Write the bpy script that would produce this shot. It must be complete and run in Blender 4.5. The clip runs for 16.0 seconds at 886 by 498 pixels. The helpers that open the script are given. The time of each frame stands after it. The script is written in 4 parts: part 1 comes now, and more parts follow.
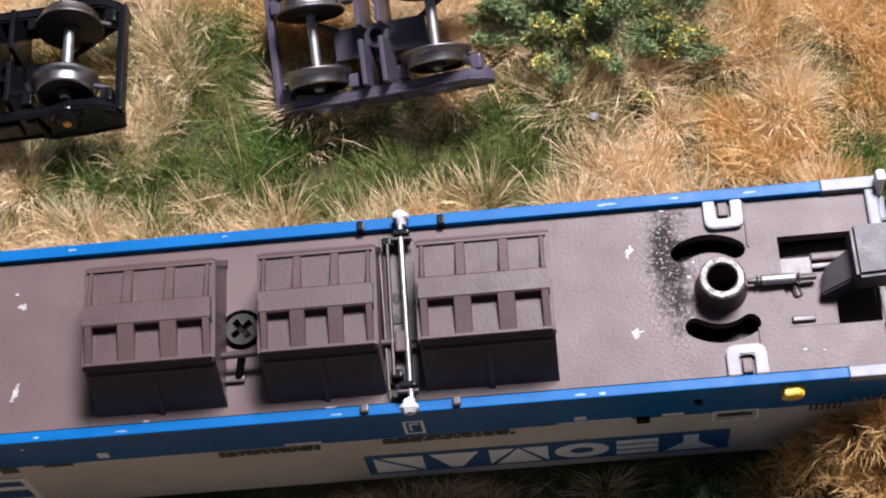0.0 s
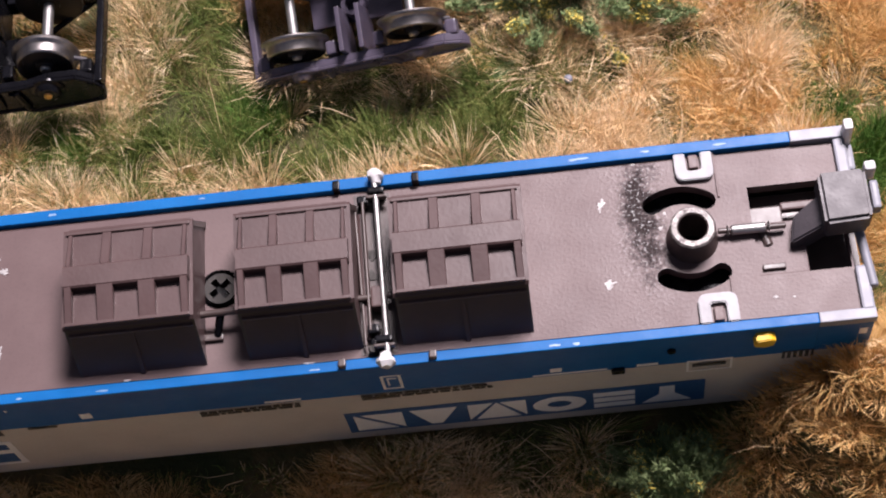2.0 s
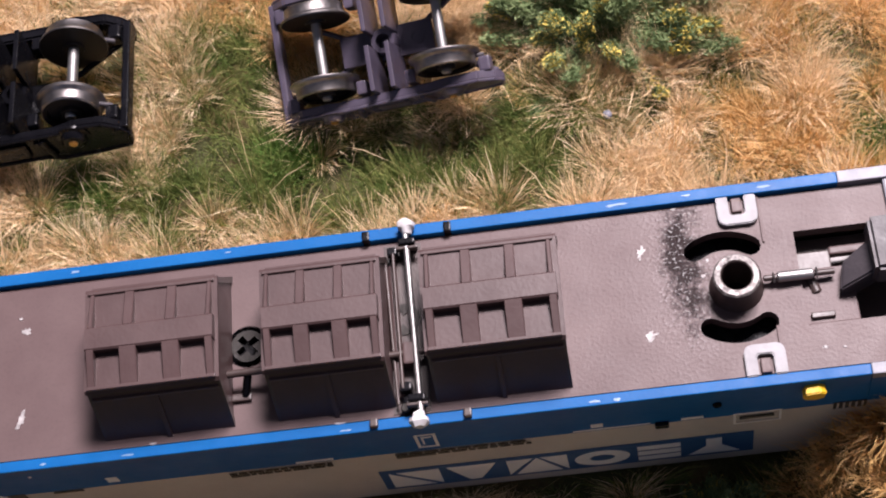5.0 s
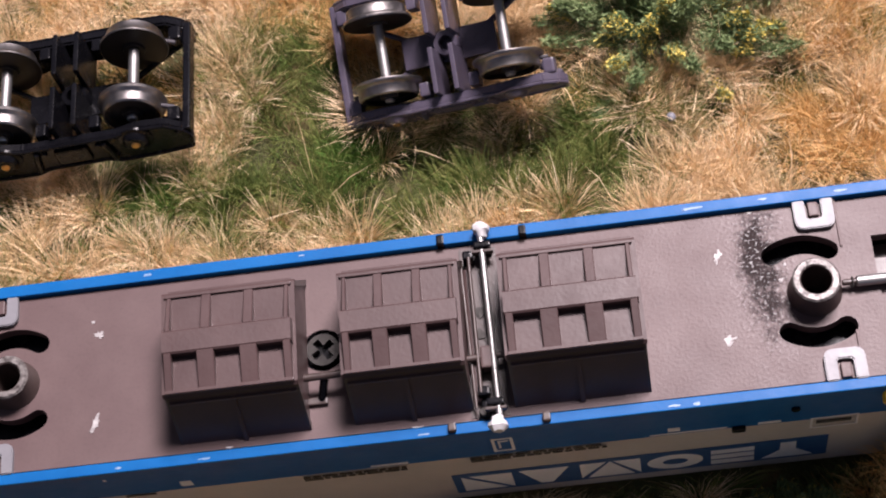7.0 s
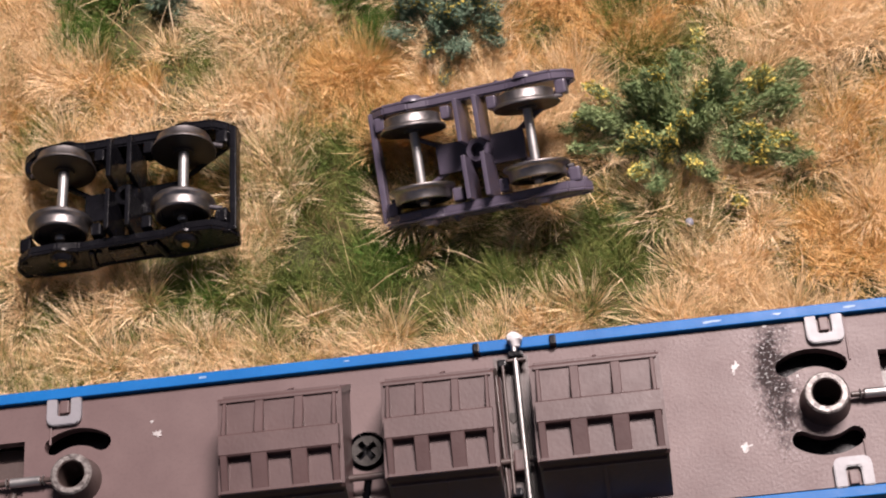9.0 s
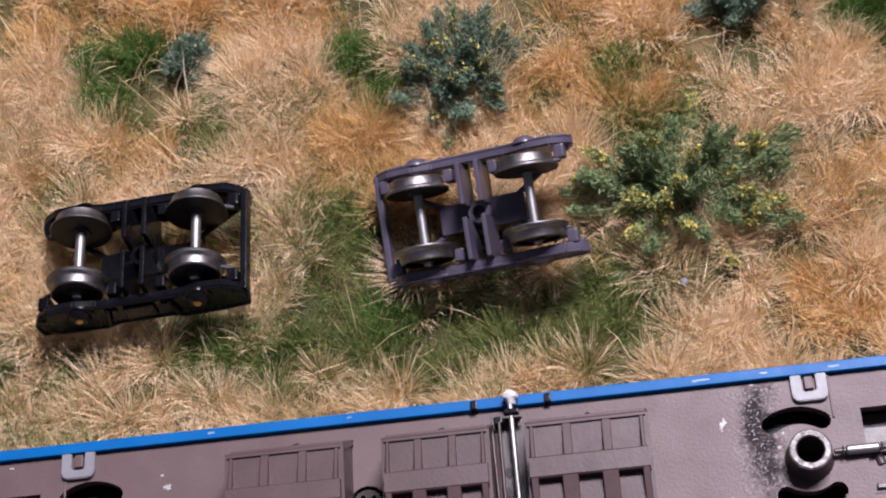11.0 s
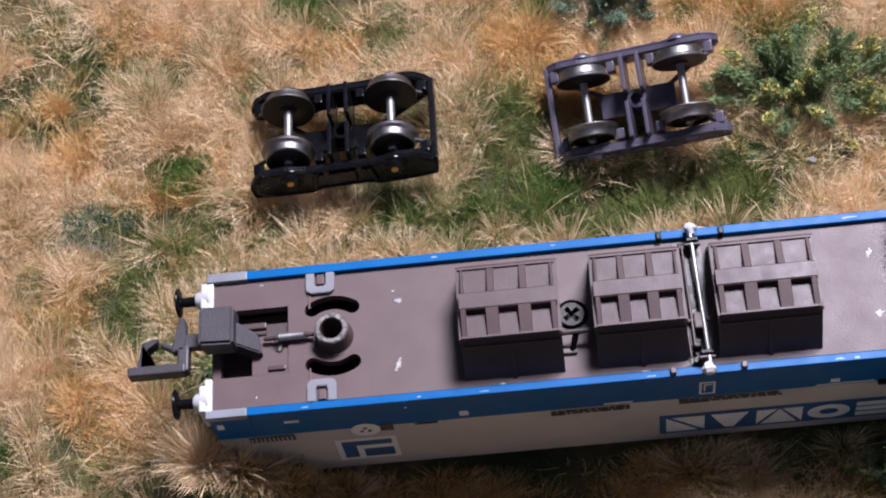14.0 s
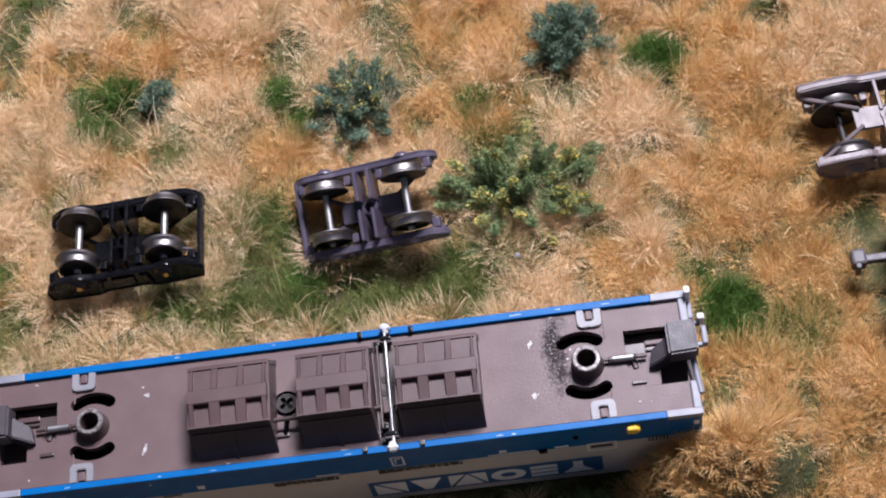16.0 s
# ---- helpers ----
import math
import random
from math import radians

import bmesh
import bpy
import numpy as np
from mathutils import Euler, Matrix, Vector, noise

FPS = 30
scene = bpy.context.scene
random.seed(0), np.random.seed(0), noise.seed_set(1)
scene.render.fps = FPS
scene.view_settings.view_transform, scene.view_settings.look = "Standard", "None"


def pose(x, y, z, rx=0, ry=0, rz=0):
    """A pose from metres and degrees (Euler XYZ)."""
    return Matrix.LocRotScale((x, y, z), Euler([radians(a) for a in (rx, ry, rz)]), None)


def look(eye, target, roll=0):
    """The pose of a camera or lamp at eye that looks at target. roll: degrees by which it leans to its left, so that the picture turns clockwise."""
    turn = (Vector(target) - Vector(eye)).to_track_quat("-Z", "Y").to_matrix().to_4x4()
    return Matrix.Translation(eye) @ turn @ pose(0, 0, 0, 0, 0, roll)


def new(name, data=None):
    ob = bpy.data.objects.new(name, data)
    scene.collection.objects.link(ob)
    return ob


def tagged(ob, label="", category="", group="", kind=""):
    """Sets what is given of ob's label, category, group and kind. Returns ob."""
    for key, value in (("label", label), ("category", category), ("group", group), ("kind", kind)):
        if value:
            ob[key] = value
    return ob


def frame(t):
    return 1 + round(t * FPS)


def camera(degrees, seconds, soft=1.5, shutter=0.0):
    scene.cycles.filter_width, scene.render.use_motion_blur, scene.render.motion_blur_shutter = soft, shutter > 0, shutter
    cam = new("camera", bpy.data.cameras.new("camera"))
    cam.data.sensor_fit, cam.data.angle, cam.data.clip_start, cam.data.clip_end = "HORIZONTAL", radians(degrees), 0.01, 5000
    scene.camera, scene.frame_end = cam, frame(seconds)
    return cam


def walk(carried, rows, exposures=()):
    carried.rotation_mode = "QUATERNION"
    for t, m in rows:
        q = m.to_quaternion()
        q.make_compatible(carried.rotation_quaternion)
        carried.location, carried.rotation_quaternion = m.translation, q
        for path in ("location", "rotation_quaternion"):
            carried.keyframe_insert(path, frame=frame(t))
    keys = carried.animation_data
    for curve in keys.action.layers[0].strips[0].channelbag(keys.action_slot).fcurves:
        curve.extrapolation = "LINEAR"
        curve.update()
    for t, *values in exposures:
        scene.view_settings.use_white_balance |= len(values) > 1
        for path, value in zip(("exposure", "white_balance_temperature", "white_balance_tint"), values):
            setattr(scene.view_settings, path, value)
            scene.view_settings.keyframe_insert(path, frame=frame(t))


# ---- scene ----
# everything below is in millimetres; MM turns them into metres
MM = 0.001
PATH = [
    (0.0, (23.93, -69.59, 163.34), (11.31, 15.16, -17.38), -12.53),
    (0.5, (19.82, -67.47, 165.49), (10.82, 17.09, -15.53), -10.74),
    (1.0, (21.00, -69.67, 161.75), (10.39, 14.75, -19.25), -12.13),
    (1.5, (19.37, -73.03, 160.27), (9.54, 11.86, -20.55), -11.56),
    (2.0, (26.58, -74.89, 163.12), (13.56, 10.06, -17.47), -13.82),
    (2.5, (34.40, -75.02, 163.17), (18.66, 10.44, -16.97), -16.12),
    (3.0, (31.93, -71.93, 159.85), (14.61, 13.20, -20.30), -17.30),
    (3.5, (31.36, -71.84, 160.93), (12.91, 13.71, -18.90), -17.94),
    (4.0, (33.32, -73.90, 158.93), (11.50, 14.05, -19.36), -19.46),
    (4.2, (29.17, -71.76, 159.82), (9.67, 14.20, -19.71), -18.46),
    (6.3, (29.33, -66.20, 157.37), (9.34, 18.68, -22.62), -19.15),
    (6.5, (27.88, -66.13, 157.48), (8.14, 18.47, -22.66), -19.08),
    (7.0, (21.40, -66.27, 160.08), (2.24, 18.75, -19.93), -18.45),
    (7.5, (22.90, -67.15, 163.43), (2.51, 20.26, -15.30), -18.50),
    (8.0, (23.84, -69.05, 166.98), (4.01, 17.66, -12.15), -18.27),
    (8.5, (22.43, -67.44, 168.64), (3.08, 19.18, -10.58), -18.01),
    (9.0, (20.05, -62.97, 176.42), (1.02, 23.96, -2.69), -17.72),
    (9.2, (22.38, -62.24, 181.73), (2.60, 25.80, 3.24), -18.05),
    (11.3, (23.99, -66.59, 184.63), (2.43, 26.27, 8.82), -18.32),
    (11.5, (23.69, -74.84, 187.42), (2.03, 19.07, 12.17), -18.26),
    (12.0, (22.70, -92.11, 189.00), (1.49, 2.65, 14.15), -18.01),
    (12.5, (5.37, -102.12, 201.97), (-12.16, -6.29, 27.30), -15.77),
    (13.0, (-24.81, -108.17, 213.83), (-38.24, -11.29, 39.38), -12.98),
    (13.5, (-14.69, -101.47, 216.74), (-28.36, -4.93, 42.12), -12.51),
    (14.0, (-7.29, -104.64, 209.20), (-21.89, -7.72, 34.86), -13.04),
    (14.5, (-6.04, -104.98, 208.70), (-20.90, -8.32, 34.24), -13.26),
    (15.0, (6.12, -114.07, 212.87), (-9.94, -17.54, 38.45), -14.23),
    (15.5, (34.33, -121.87, 256.07), (18.15, -26.01, 81.29), -15.44),
    (16.0, (42.14, -115.78, 255.03), (26.15, -19.86, 80.27), -15.72),
]
cam = camera(28.15, 16.0, soft=2.0)
walk(cam, [(t, look([v * MM for v in e], [v * MM for v in g], r)) for t, e, g, r in PATH],
     [(0, 0.0, 5900, 15), (1.5, 0.0, 6250, 21), (4, -0.03, 6350, 24), (8, -0.07, 6450, 24), (9.2, -0.1, 6850, 22), (11.3, -0.38, 5700, 24), (12.2, -0.2, 5500, 22), (13, -0.08, 5750, 21), (14.0, -0.18, 5600, 20), (14.8, -0.2, 5600, 19), (16, -0.15, 5750, 19)])

# ---- light: a bright lamp beyond the layout, a dim room all round ----
world = bpy.data.worlds.new("room_light")
scene.world = world
world.use_nodes = True
world.node_tree.nodes["Background"].inputs["Color"].default_value = (0.72, 0.80, 1.0, 1)
world.node_tree.nodes["Background"].inputs["Strength"].default_value = 0.12
lamp_data = bpy.data.lights.new("room_lamp", "AREA")
lamp_data.shape, lamp_data.size, lamp_data.size_y = "RECTANGLE", 0.26, 0.17
lamp_data.energy, lamp_data.color = 15.9, (1.0, 0.94, 0.90)
lamp = new("room_lamp", lamp_data)
lamp.matrix_world = look((0.21, 0.33, 0.66), (0.0, 0.02, -0.02))


# ---- materials ----
def mat_new(name):
    m = bpy.data.materials.new(name)
    m.use_nodes = True
    return m, m.node_tree, m.node_tree.nodes["Principled BSDF"]


def node(nt, kind, **values):
    n = nt.nodes.new(kind)
    for key, v in values.items():
        n.inputs[key].default_value = v
    return n


def ramp(nt, fac, stops):
    r = nt.nodes.new("ShaderNodeValToRGB")
    e = r.color_ramp.elements
    while len(e) < len(stops):
        e.new(0.5)
    for el, (p, c) in zip(e, stops):
        el.position, el.color = p, (*c, 1)
    nt.links.new(fac, r.inputs["Fac"])
    return r.outputs["Color"]


def place(nt):
    return nt.nodes.new("ShaderNodeNewGeometry").outputs["Position"]


def noise_at(nt, scale, detail=3.0, rough=0.55):
    n = node(nt, "ShaderNodeTexNoise", Scale=scale, Detail=detail, Roughness=rough)
    nt.links.new(place(nt), n.inputs["Vector"])
    return n.outputs["Fac"]


def mixed(nt, fac, a, b):
    n = nt.nodes.new("ShaderNodeMix")
    n.data_type = "RGBA"
    for s, v in ((n.inputs[0], fac), (n.inputs[6], a), (n.inputs[7], b)):
        if isinstance(v, (int, float)):
            s.default_value = v
        elif isinstance(v, tuple):
            s.default_value = (*v, 1)
        else:
            nt.links.new(v, s)
    return n.outputs[2]


def calc(nt, op, a, b=0.0):
    n = nt.nodes.new("ShaderNodeMath")
    n.operation = op
    for s, v in zip(n.inputs, (a, b)):
        if isinstance(v, (int, float)):
            s.default_value = v
        else:
            nt.links.new(v, s)
    return n.outputs[0]


def bumped(nt, b, height, strength, distance):
    n = node(nt, "ShaderNodeBump", Strength=strength, Distance=distance)
    nt.links.new(height, n.inputs["Height"])
    nt.links.new(n.outputs["Normal"], b.inputs["Normal"])


def paint(name, dark, light, rough=0.45, metal=0.0, grain=2600, relief=0.25, patch=160, spec=0.5):
    """A painted or moulded surface: patches, grain and fine relief."""
    m, nt, b = mat_new(name)
    c = ramp(nt, noise_at(nt, patch, 4), [(0.3, dark), (0.7, light)])
    g = noise_at(nt, grain, 2)
    mid = tuple(0.5 * (p + q) * 0.75 for p, q in zip(dark, light))
    c = mixed(nt, calc(nt, "MULTIPLY", calc(nt, "SUBTRACT", g, 0.45), 0.8), c, mid)
    nt.links.new(c, b.inputs["Base Color"])
    r = calc(nt, "ADD", calc(nt, "MULTIPLY", noise_at(nt, patch * 3, 3), 0.25), rough - 0.12)
    nt.links.new(r, b.inputs["Roughness"])
    b.inputs["Metallic"].default_value = metal
    b.inputs["Specular IOR Level"].default_value = spec
    if relief:
        bumped(nt, b, g, relief, 0.00012)
    return m


def deck_paint():
    """Brown-grey sprayed plastic, grainy towards one end, with an oily dark smear beside the pivot."""
    m, nt, b = mat_new("deck_paint")
    sep = nt.nodes.new("ShaderNodeSeparateXYZ")
    nt.links.new(place(nt), sep.inputs[0])
    x, y = sep.outputs[0], sep.outputs[1]
    c = ramp(nt, noise_at(nt, 130, 4), [(0.3, (0.092, 0.057, 0.056)), (0.7, (0.120, 0.079, 0.076))])
    fine = noise_at(nt, 2600, 3, 0.6)
    c = mixed(nt, calc(nt, "MULTIPLY", calc(nt, "SUBTRACT", fine, 0.5), 0.9), c, (0.05, 0.036, 0.034))
    # smear
    dx = calc(nt, "DIVIDE", calc(nt, "SUBTRACT", x, 0.0354), 0.0021)
    dy = calc(nt, "DIVIDE", calc(nt, "SUBTRACT", y, 0.0030), 0.0066)
    d = calc(nt, "ADD", calc(nt, "MULTIPLY", dx, dx), calc(nt, "MULTIPLY", dy, dy))
    ragged = calc(nt, "ADD", calc(nt, "MULTIPLY", noise_at(nt, 420, 4, 0.65), 2.6), -0.45)
    smear = calc(nt, "MINIMUM", calc(nt, "MULTIPLY", calc(nt, "POWER", 2.718, calc(nt, "MULTIPLY", d, -0.75)), ragged), 1.0)
    smear = calc(nt, "MAXIMUM", smear, 0.0)
    speck = noise_at(nt, 1900, 3, 0.7)
    f = nt.nodes.new("ShaderNodeMapRange")
    f.inputs["From Min"].default_value, f.inputs["From Max"].default_value = 0.48, 0.80
    nt.links.new(calc(nt, "ADD", calc(nt, "MULTIPLY", smear, 0.72), calc(nt, "MULTIPLY", speck, 0.6)), f.inputs["Value"])
    c = mixed(nt, f.outputs[0], c, (0.022, 0.014, 0.014))
    nt.links.new(c, b.inputs["Base Color"])
    r = calc(nt, "SUBTRACT", calc(nt, "ADD", calc(nt, "MULTIPLY", noise_at(nt, 300, 3), 0.15), 0.42), calc(nt, "MULTIPLY", smear, 0.12))
    nt.links.new(r, b.inputs["Roughness"])
    glint = calc(nt, "MULTIPLY", calc(nt, "GREATER_THAN", noise_at(nt, 3000, 2), 0.60), smear)
    gloss = calc(nt, "ADD", calc(nt, "SUBTRACT", 0.4, calc(nt, "MULTIPLY", f.outputs[0], 0.32)), calc(nt, "MULTIPLY", glint, 1.3))
    nt.links.new(gloss, b.inputs["Specular IOR Level"])
    rough_end = nt.nodes.new("ShaderNodeMapRange")
    rough_end.inputs["From Min"].default_value, rough_end.inputs["From Max"].default_value = -0.02, 0.03
    rough_end.inputs["To Min"].default_value, rough_end.inputs["To Max"].default_value = 0.05, 0.30
    nt.links.new(x, rough_end.inputs["Value"])
    n = node(nt, "ShaderNodeBump", Distance=0.00013)
    nt.links.new(calc(nt, "ADD", rough_end.outputs[0], calc(nt, "MULTIPLY", smear, 0.9)), n.inputs["Strength"])
    nt.links.new(noise_at(nt, 3000, 3), n.inputs["Height"])
    nt.links.new(n.outputs["Normal"], b.inputs["Normal"])
    return m


def fibre(name, stops, rough=0.7, patch=230):
    """Flock fibres and leaves: every fibre has its own tone, and patches drift."""
    m, nt, b = mat_new(name)
    isl = nt.nodes.new("ShaderNodeNewGeometry").outputs["Random Per Island"]
    f = calc(nt, "ADD", calc(nt, "MULTIPLY", isl, 0.34), calc(nt, "MULTIPLY", noise_at(nt, patch, 2), 0.70))
    nt.links.new(ramp(nt, f, stops), b.inputs["Base Color"])
    b.inputs["Roughness"].default_value = rough
    b.inputs["Specular IOR Level"].default_value = 0.12
    return m


def earth():
    m, nt, b = mat_new("earth_scatter")
    c = ramp(nt, noise_at(nt, 75, 5, 0.65), [(0.34, (0.035, 0.055, 0.014)), (0.48, (0.09, 0.09, 0.03)), (0.6, (0.22, 0.15, 0.06)), (0.72, (0.07, 0.085, 0.025))])
    c = mixed(nt, calc(nt, "MULTIPLY", noise_at(nt, 900, 4, 0.7), 0.55), c, (0.05, 0.035, 0.018))
    nt.links.new(c, b.inputs["Base Color"])
    b.inputs["Roughness"].default_value = 0.95
    bumped(nt, b, noise_at(nt, 700, 4, 0.7), 0.9, 0.0012)
    return m


DECK = deck_paint()
BROWN = paint("chute_brown", (0.060, 0.035, 0.034), (0.082, 0.050, 0.048), 0.45, relief=0.14, spec=0.38)
DARKBROWN = paint("rigging_brown", (0.045, 0.030, 0.027), (0.070, 0.050, 0.045), 0.4, relief=0.15)
BLUE = paint("blue_paint", (0.0008, 0.092, 0.29), (0.002, 0.115, 0.345), 0.40, relief=0.10, spec=0.16)
GREY = paint("silver_grey_paint", (0.46, 0.44, 0.42), (0.53, 0.51, 0.485), 0.45, relief=0.08)
PALE = paint("pale_grey_paint", (0.17, 0.172, 0.205), (0.235, 0.24, 0.275), 0.48, relief=0.12)
STIRRUP = paint("stirrup_grey", (0.165, 0.163, 0.178), (0.215, 0.212, 0.228), 0.42, relief=0.12)
WHITE = paint("white_paint", (0.52, 0.51, 0.52), (0.68, 0.67, 0.67), 0.4, relief=0.35, grain=1800)
FLECK = paint("bare_plastic", (0.17, 0.15, 0.15), (0.50, 0.48, 0.47), 0.5, relief=0.3, grain=1700, patch=1500)
BLACK = paint("black_plastic", (0.003, 0.003, 0.004), (0.007, 0.007, 0.009), 0.24, relief=0.12, spec=0.15)
BOGIE_BROWN = paint("bogie_plastic", (0.052, 0.043, 0.064), (0.090, 0.076, 0.106), 0.36, relief=0.15)
CHARCOAL = paint("coupling_plastic", (0.038, 0.033, 0.038), (0.068, 0.060, 0.066), 0.46, relief=0.3, spec=0.35)
STEEL = paint("wheel_steel", (0.17, 0.158, 0.155), (0.29, 0.268, 0.26), 0.42, metal=1.0, relief=0.12, patch=500)
AXLE = paint("axle_steel", (0.34, 0.33, 0.325), (0.48, 0.47, 0.46), 0.5, metal=1.0, relief=0.12)
WHEELBACK = paint("blackened_wheel", (0.014, 0.011, 0.010), (0.030, 0.024, 0.021), 0.42, relief=0.1, spec=0.25)
SCREW = paint("blackened_screw", (0.012, 0.011, 0.010), (0.034, 0.030, 0.027), 0.4, metal=0.6, relief=0.2)
BRASS = paint("brass_pin", (0.45, 0.24, 0.06), (0.58, 0.33, 0.10), 0.35, metal=0.8, relief=0.0)
YELLOW = paint("yellow_paint", (0.72, 0.42, 0.015), (0.84, 0.54, 0.03), 0.4, relief=0.3, grain=1500)
NAVY = paint("decal_blue", (0.020, 0.085, 0.22), (0.026, 0.10, 0.25), 0.45, relief=0.0)
DECALWHITE = paint("decal_white", (0.74, 0.75, 0.76), (0.82, 0.83, 0.84), 0.45, relief=0.0)
DECALBLACK = paint("decal_black", (0.02, 0.02, 0.022), (0.05, 0.05, 0.05), 0.5, relief=0.0)
EARTH = earth()
STRAW = fibre("straw_fibre", [(0.15, (0.28, 0.18, 0.08)), (0.36, (0.66, 0.47, 0.25)), (0.6, (0.90, 0.69, 0.43)), (0.9, (0.93, 0.80, 0.60))], patch=150)
OCHRE = fibre("ochre_fibre", [(0.15, (0.26, 0.14, 0.045)), (0.38, (0.60, 0.365, 0.13)), (0.62, (0.80, 0.53, 0.235)), (0.9, (0.88, 0.67, 0.39))], patch=150)
MEADOW = fibre("meadow_fibre", [(0.15, (0.040, 0.080, 0.020)), (0.38, (0.095, 0.15, 0.036)), (0.64, (0.23, 0.25, 0.075)), (0.92, (0.50, 0.43, 0.19))])
LUSH = fibre("lush_fibre", [(0.1, (0.025, 0.080, 0.012)), (0.45, (0.09, 0.185, 0.035)), (0.9, (0.25, 0.33, 0.09))])
LEAF = fibre("gorse_leaf", [(0.15, (0.055, 0.100, 0.038)), (0.5, (0.155, 0.215, 0.090)), (0.9, (0.33, 0.38, 0.18))])
LEAFBLUE = fibre("blue_green_leaf", [(0.1, (0.045, 0.085, 0.055)), (0.5, (0.12, 0.18, 0.12)), (0.95, (0.27, 0.33, 0.23))])
BLOOM = fibre("yellow_bloom", [(0.1, (0.62, 0.44, 0.04)), (0.9, (0.88, 0.72, 0.22))])
STEM = paint("woody_stem", (0.06, 0.05, 0.025), (0.12, 0.095, 0.05), 0.8)

# ---- mesh helpers ----
ORIGIN = {}


def thing(name, base, label, category, group=""):
    ob = tagged(new(name), label, category, group)
    ob.location = Vector(base) * MM
    ORIGIN[ob] = Vector(base)
    return ob


def part(name, bm, material, parent, label="", smooth=False):
    o = ORIGIN[parent]
    for v in bm.verts:
        v.co = (v.co - o) * MM
    me = bpy.data.meshes.new(name)
    bmesh.ops.recalc_face_normals(bm, faces=bm.faces)
    bm.to_mesh(me)
    bm.free()
    if smooth:
        for p in me.polygons:
            p.use_smooth = True
        me.set_sharp_from_angle(angle=radians(35))
    me.materials.append(material)
    ob = new(name, me)
    ob.parent = parent
    ORIGIN[ob] = o
    return tagged(ob, label)


def box(bm, x0, x1, y0, y1, z0, z1, bevel=0.0, m=None):
    r = bmesh.ops.create_cube(bm, size=1.0)
    vs = r["verts"]
    for v in vs:
        v.co = Vector((x0 + (v.co.x + 0.5) * (x1 - x0), y0 + (v.co.y + 0.5) * (y1 - y0), z0 + (v.co.z + 0.5) * (z1 - z0)))
    if bevel:
        es = list({e for v in vs for e in v.link_edges})
        vs = bmesh.ops.bevel(bm, geom=es, offset=bevel, segments=2, affect="EDGES", profile=0.6)["verts"]
    if m is not None:
        for v in vs:
            v.co = m @ v.co
    return bm


def cube(*a, **k):
    return box(bmesh.new(), *a, **k)


def lathe(bm, profile, seg=32, m=None):
    """profile: (radius, height) pairs turned round z."""
    rings = []
    for r, z in profile:
        if r < 1e-6:
            rings.append([bm.verts.new((0, 0, z))])
        else:
            rings.append([bm.verts.new((r * math.cos(2 * math.pi * i / seg), r * math.sin(2 * math.pi * i / seg), z)) for i in range(seg)])
    for a, b in zip(rings, rings[1:]):
        for i in range(seg):
            j = (i + 1) % seg
            q = [a[i % len(a)], a[j % len(a)], b[j % len(b)], b[i % len(b)]]
            q = list(dict.fromkeys(q))
            if len(q) > 2:
                bm.faces.new(q)
    if m is not None:
        for ring in rings:
            for v in ring:
                v.co = m @ v.co
    return bm


def along(p, q):
    p, q = Vector(p), Vector(q)
    return Matrix.Translation(p) @ (q - p).to_track_quat("Z", "Y").to_matrix().to_4x4(), (q - p).length


def rod(bm, p, q, r, r2=None, seg=14):
    m, n = along(p, q)
    r2 = r if r2 is None else r2
    e = min(r, r2) * 0.25
    return lathe(bm, [(0, 0), (r - e, 0), (r, e), (r2, n - e), (r2 - e, n), (0, n)], seg, m)


def bar(p, q, r, r2=None, seg=14):
    return rod(bmesh.new(), p, q, r, r2, seg)


def prism(bm, outline, lift, m=None):
    """outline: (a, b) pairs in a plane, closed and raised by lift."""
    lo = [bm.verts.new((a, b, 0)) for a, b in outline]
    hi = [bm.verts.new((a, b, lift)) for a, b in outline]
    bm.faces.new(lo[::-1])
    bm.faces.new(hi)
    for i in range(len(lo)):
        j = (i + 1) % len(lo)
        bm.faces.new((lo[i], lo[j], hi[j], hi[i]))
    if m is not None:
        for v in lo + hi:
            v.co = m @ v.co
    return bm


def pierced(outer, holes, z1, z0, m=None):
    """A plate with holes right through it."""
    bm = bmesh.new()
    edges, rings = [], []
    for loop in [outer] + holes:
        vs = [bm.verts.new((a, b, z1)) for a, b in loop]
        rings.append(vs)
        edges += [bm.edges.new((vs[i], vs[(i + 1) % len(vs)])) for i in range(len(vs))]
    bmesh.ops.triangle_fill(bm, use_beauty=True, use_dissolve=False, edges=edges)
    for vs in rings:
        lo = [bm.verts.new((v.co.x, v.co.y, z0)) for v in vs]
        for i in range(len(vs)):
            j = (i + 1) % len(vs)
            bm.faces.new((vs[i], vs[j], lo[j], lo[i]))
    if m is not None:
        for v in bm.verts:
            v.co = m @ v.co
    return bm


def rounded(x0, x1, y0, y1, r, n=4):
    pts = []
    for cx, cy, a in ((x1 - r, y1 - r, 0), (x0 + r, y1 - r, 90), (x0 + r, y0 + r, 180), (x1 - r, y0 + r, 270)):
        for k in range(n + 1):
            t = radians(a + 90 * k / n)
            pts.append((cx + r * math.cos(t), cy + r * math.sin(t)))
    return pts


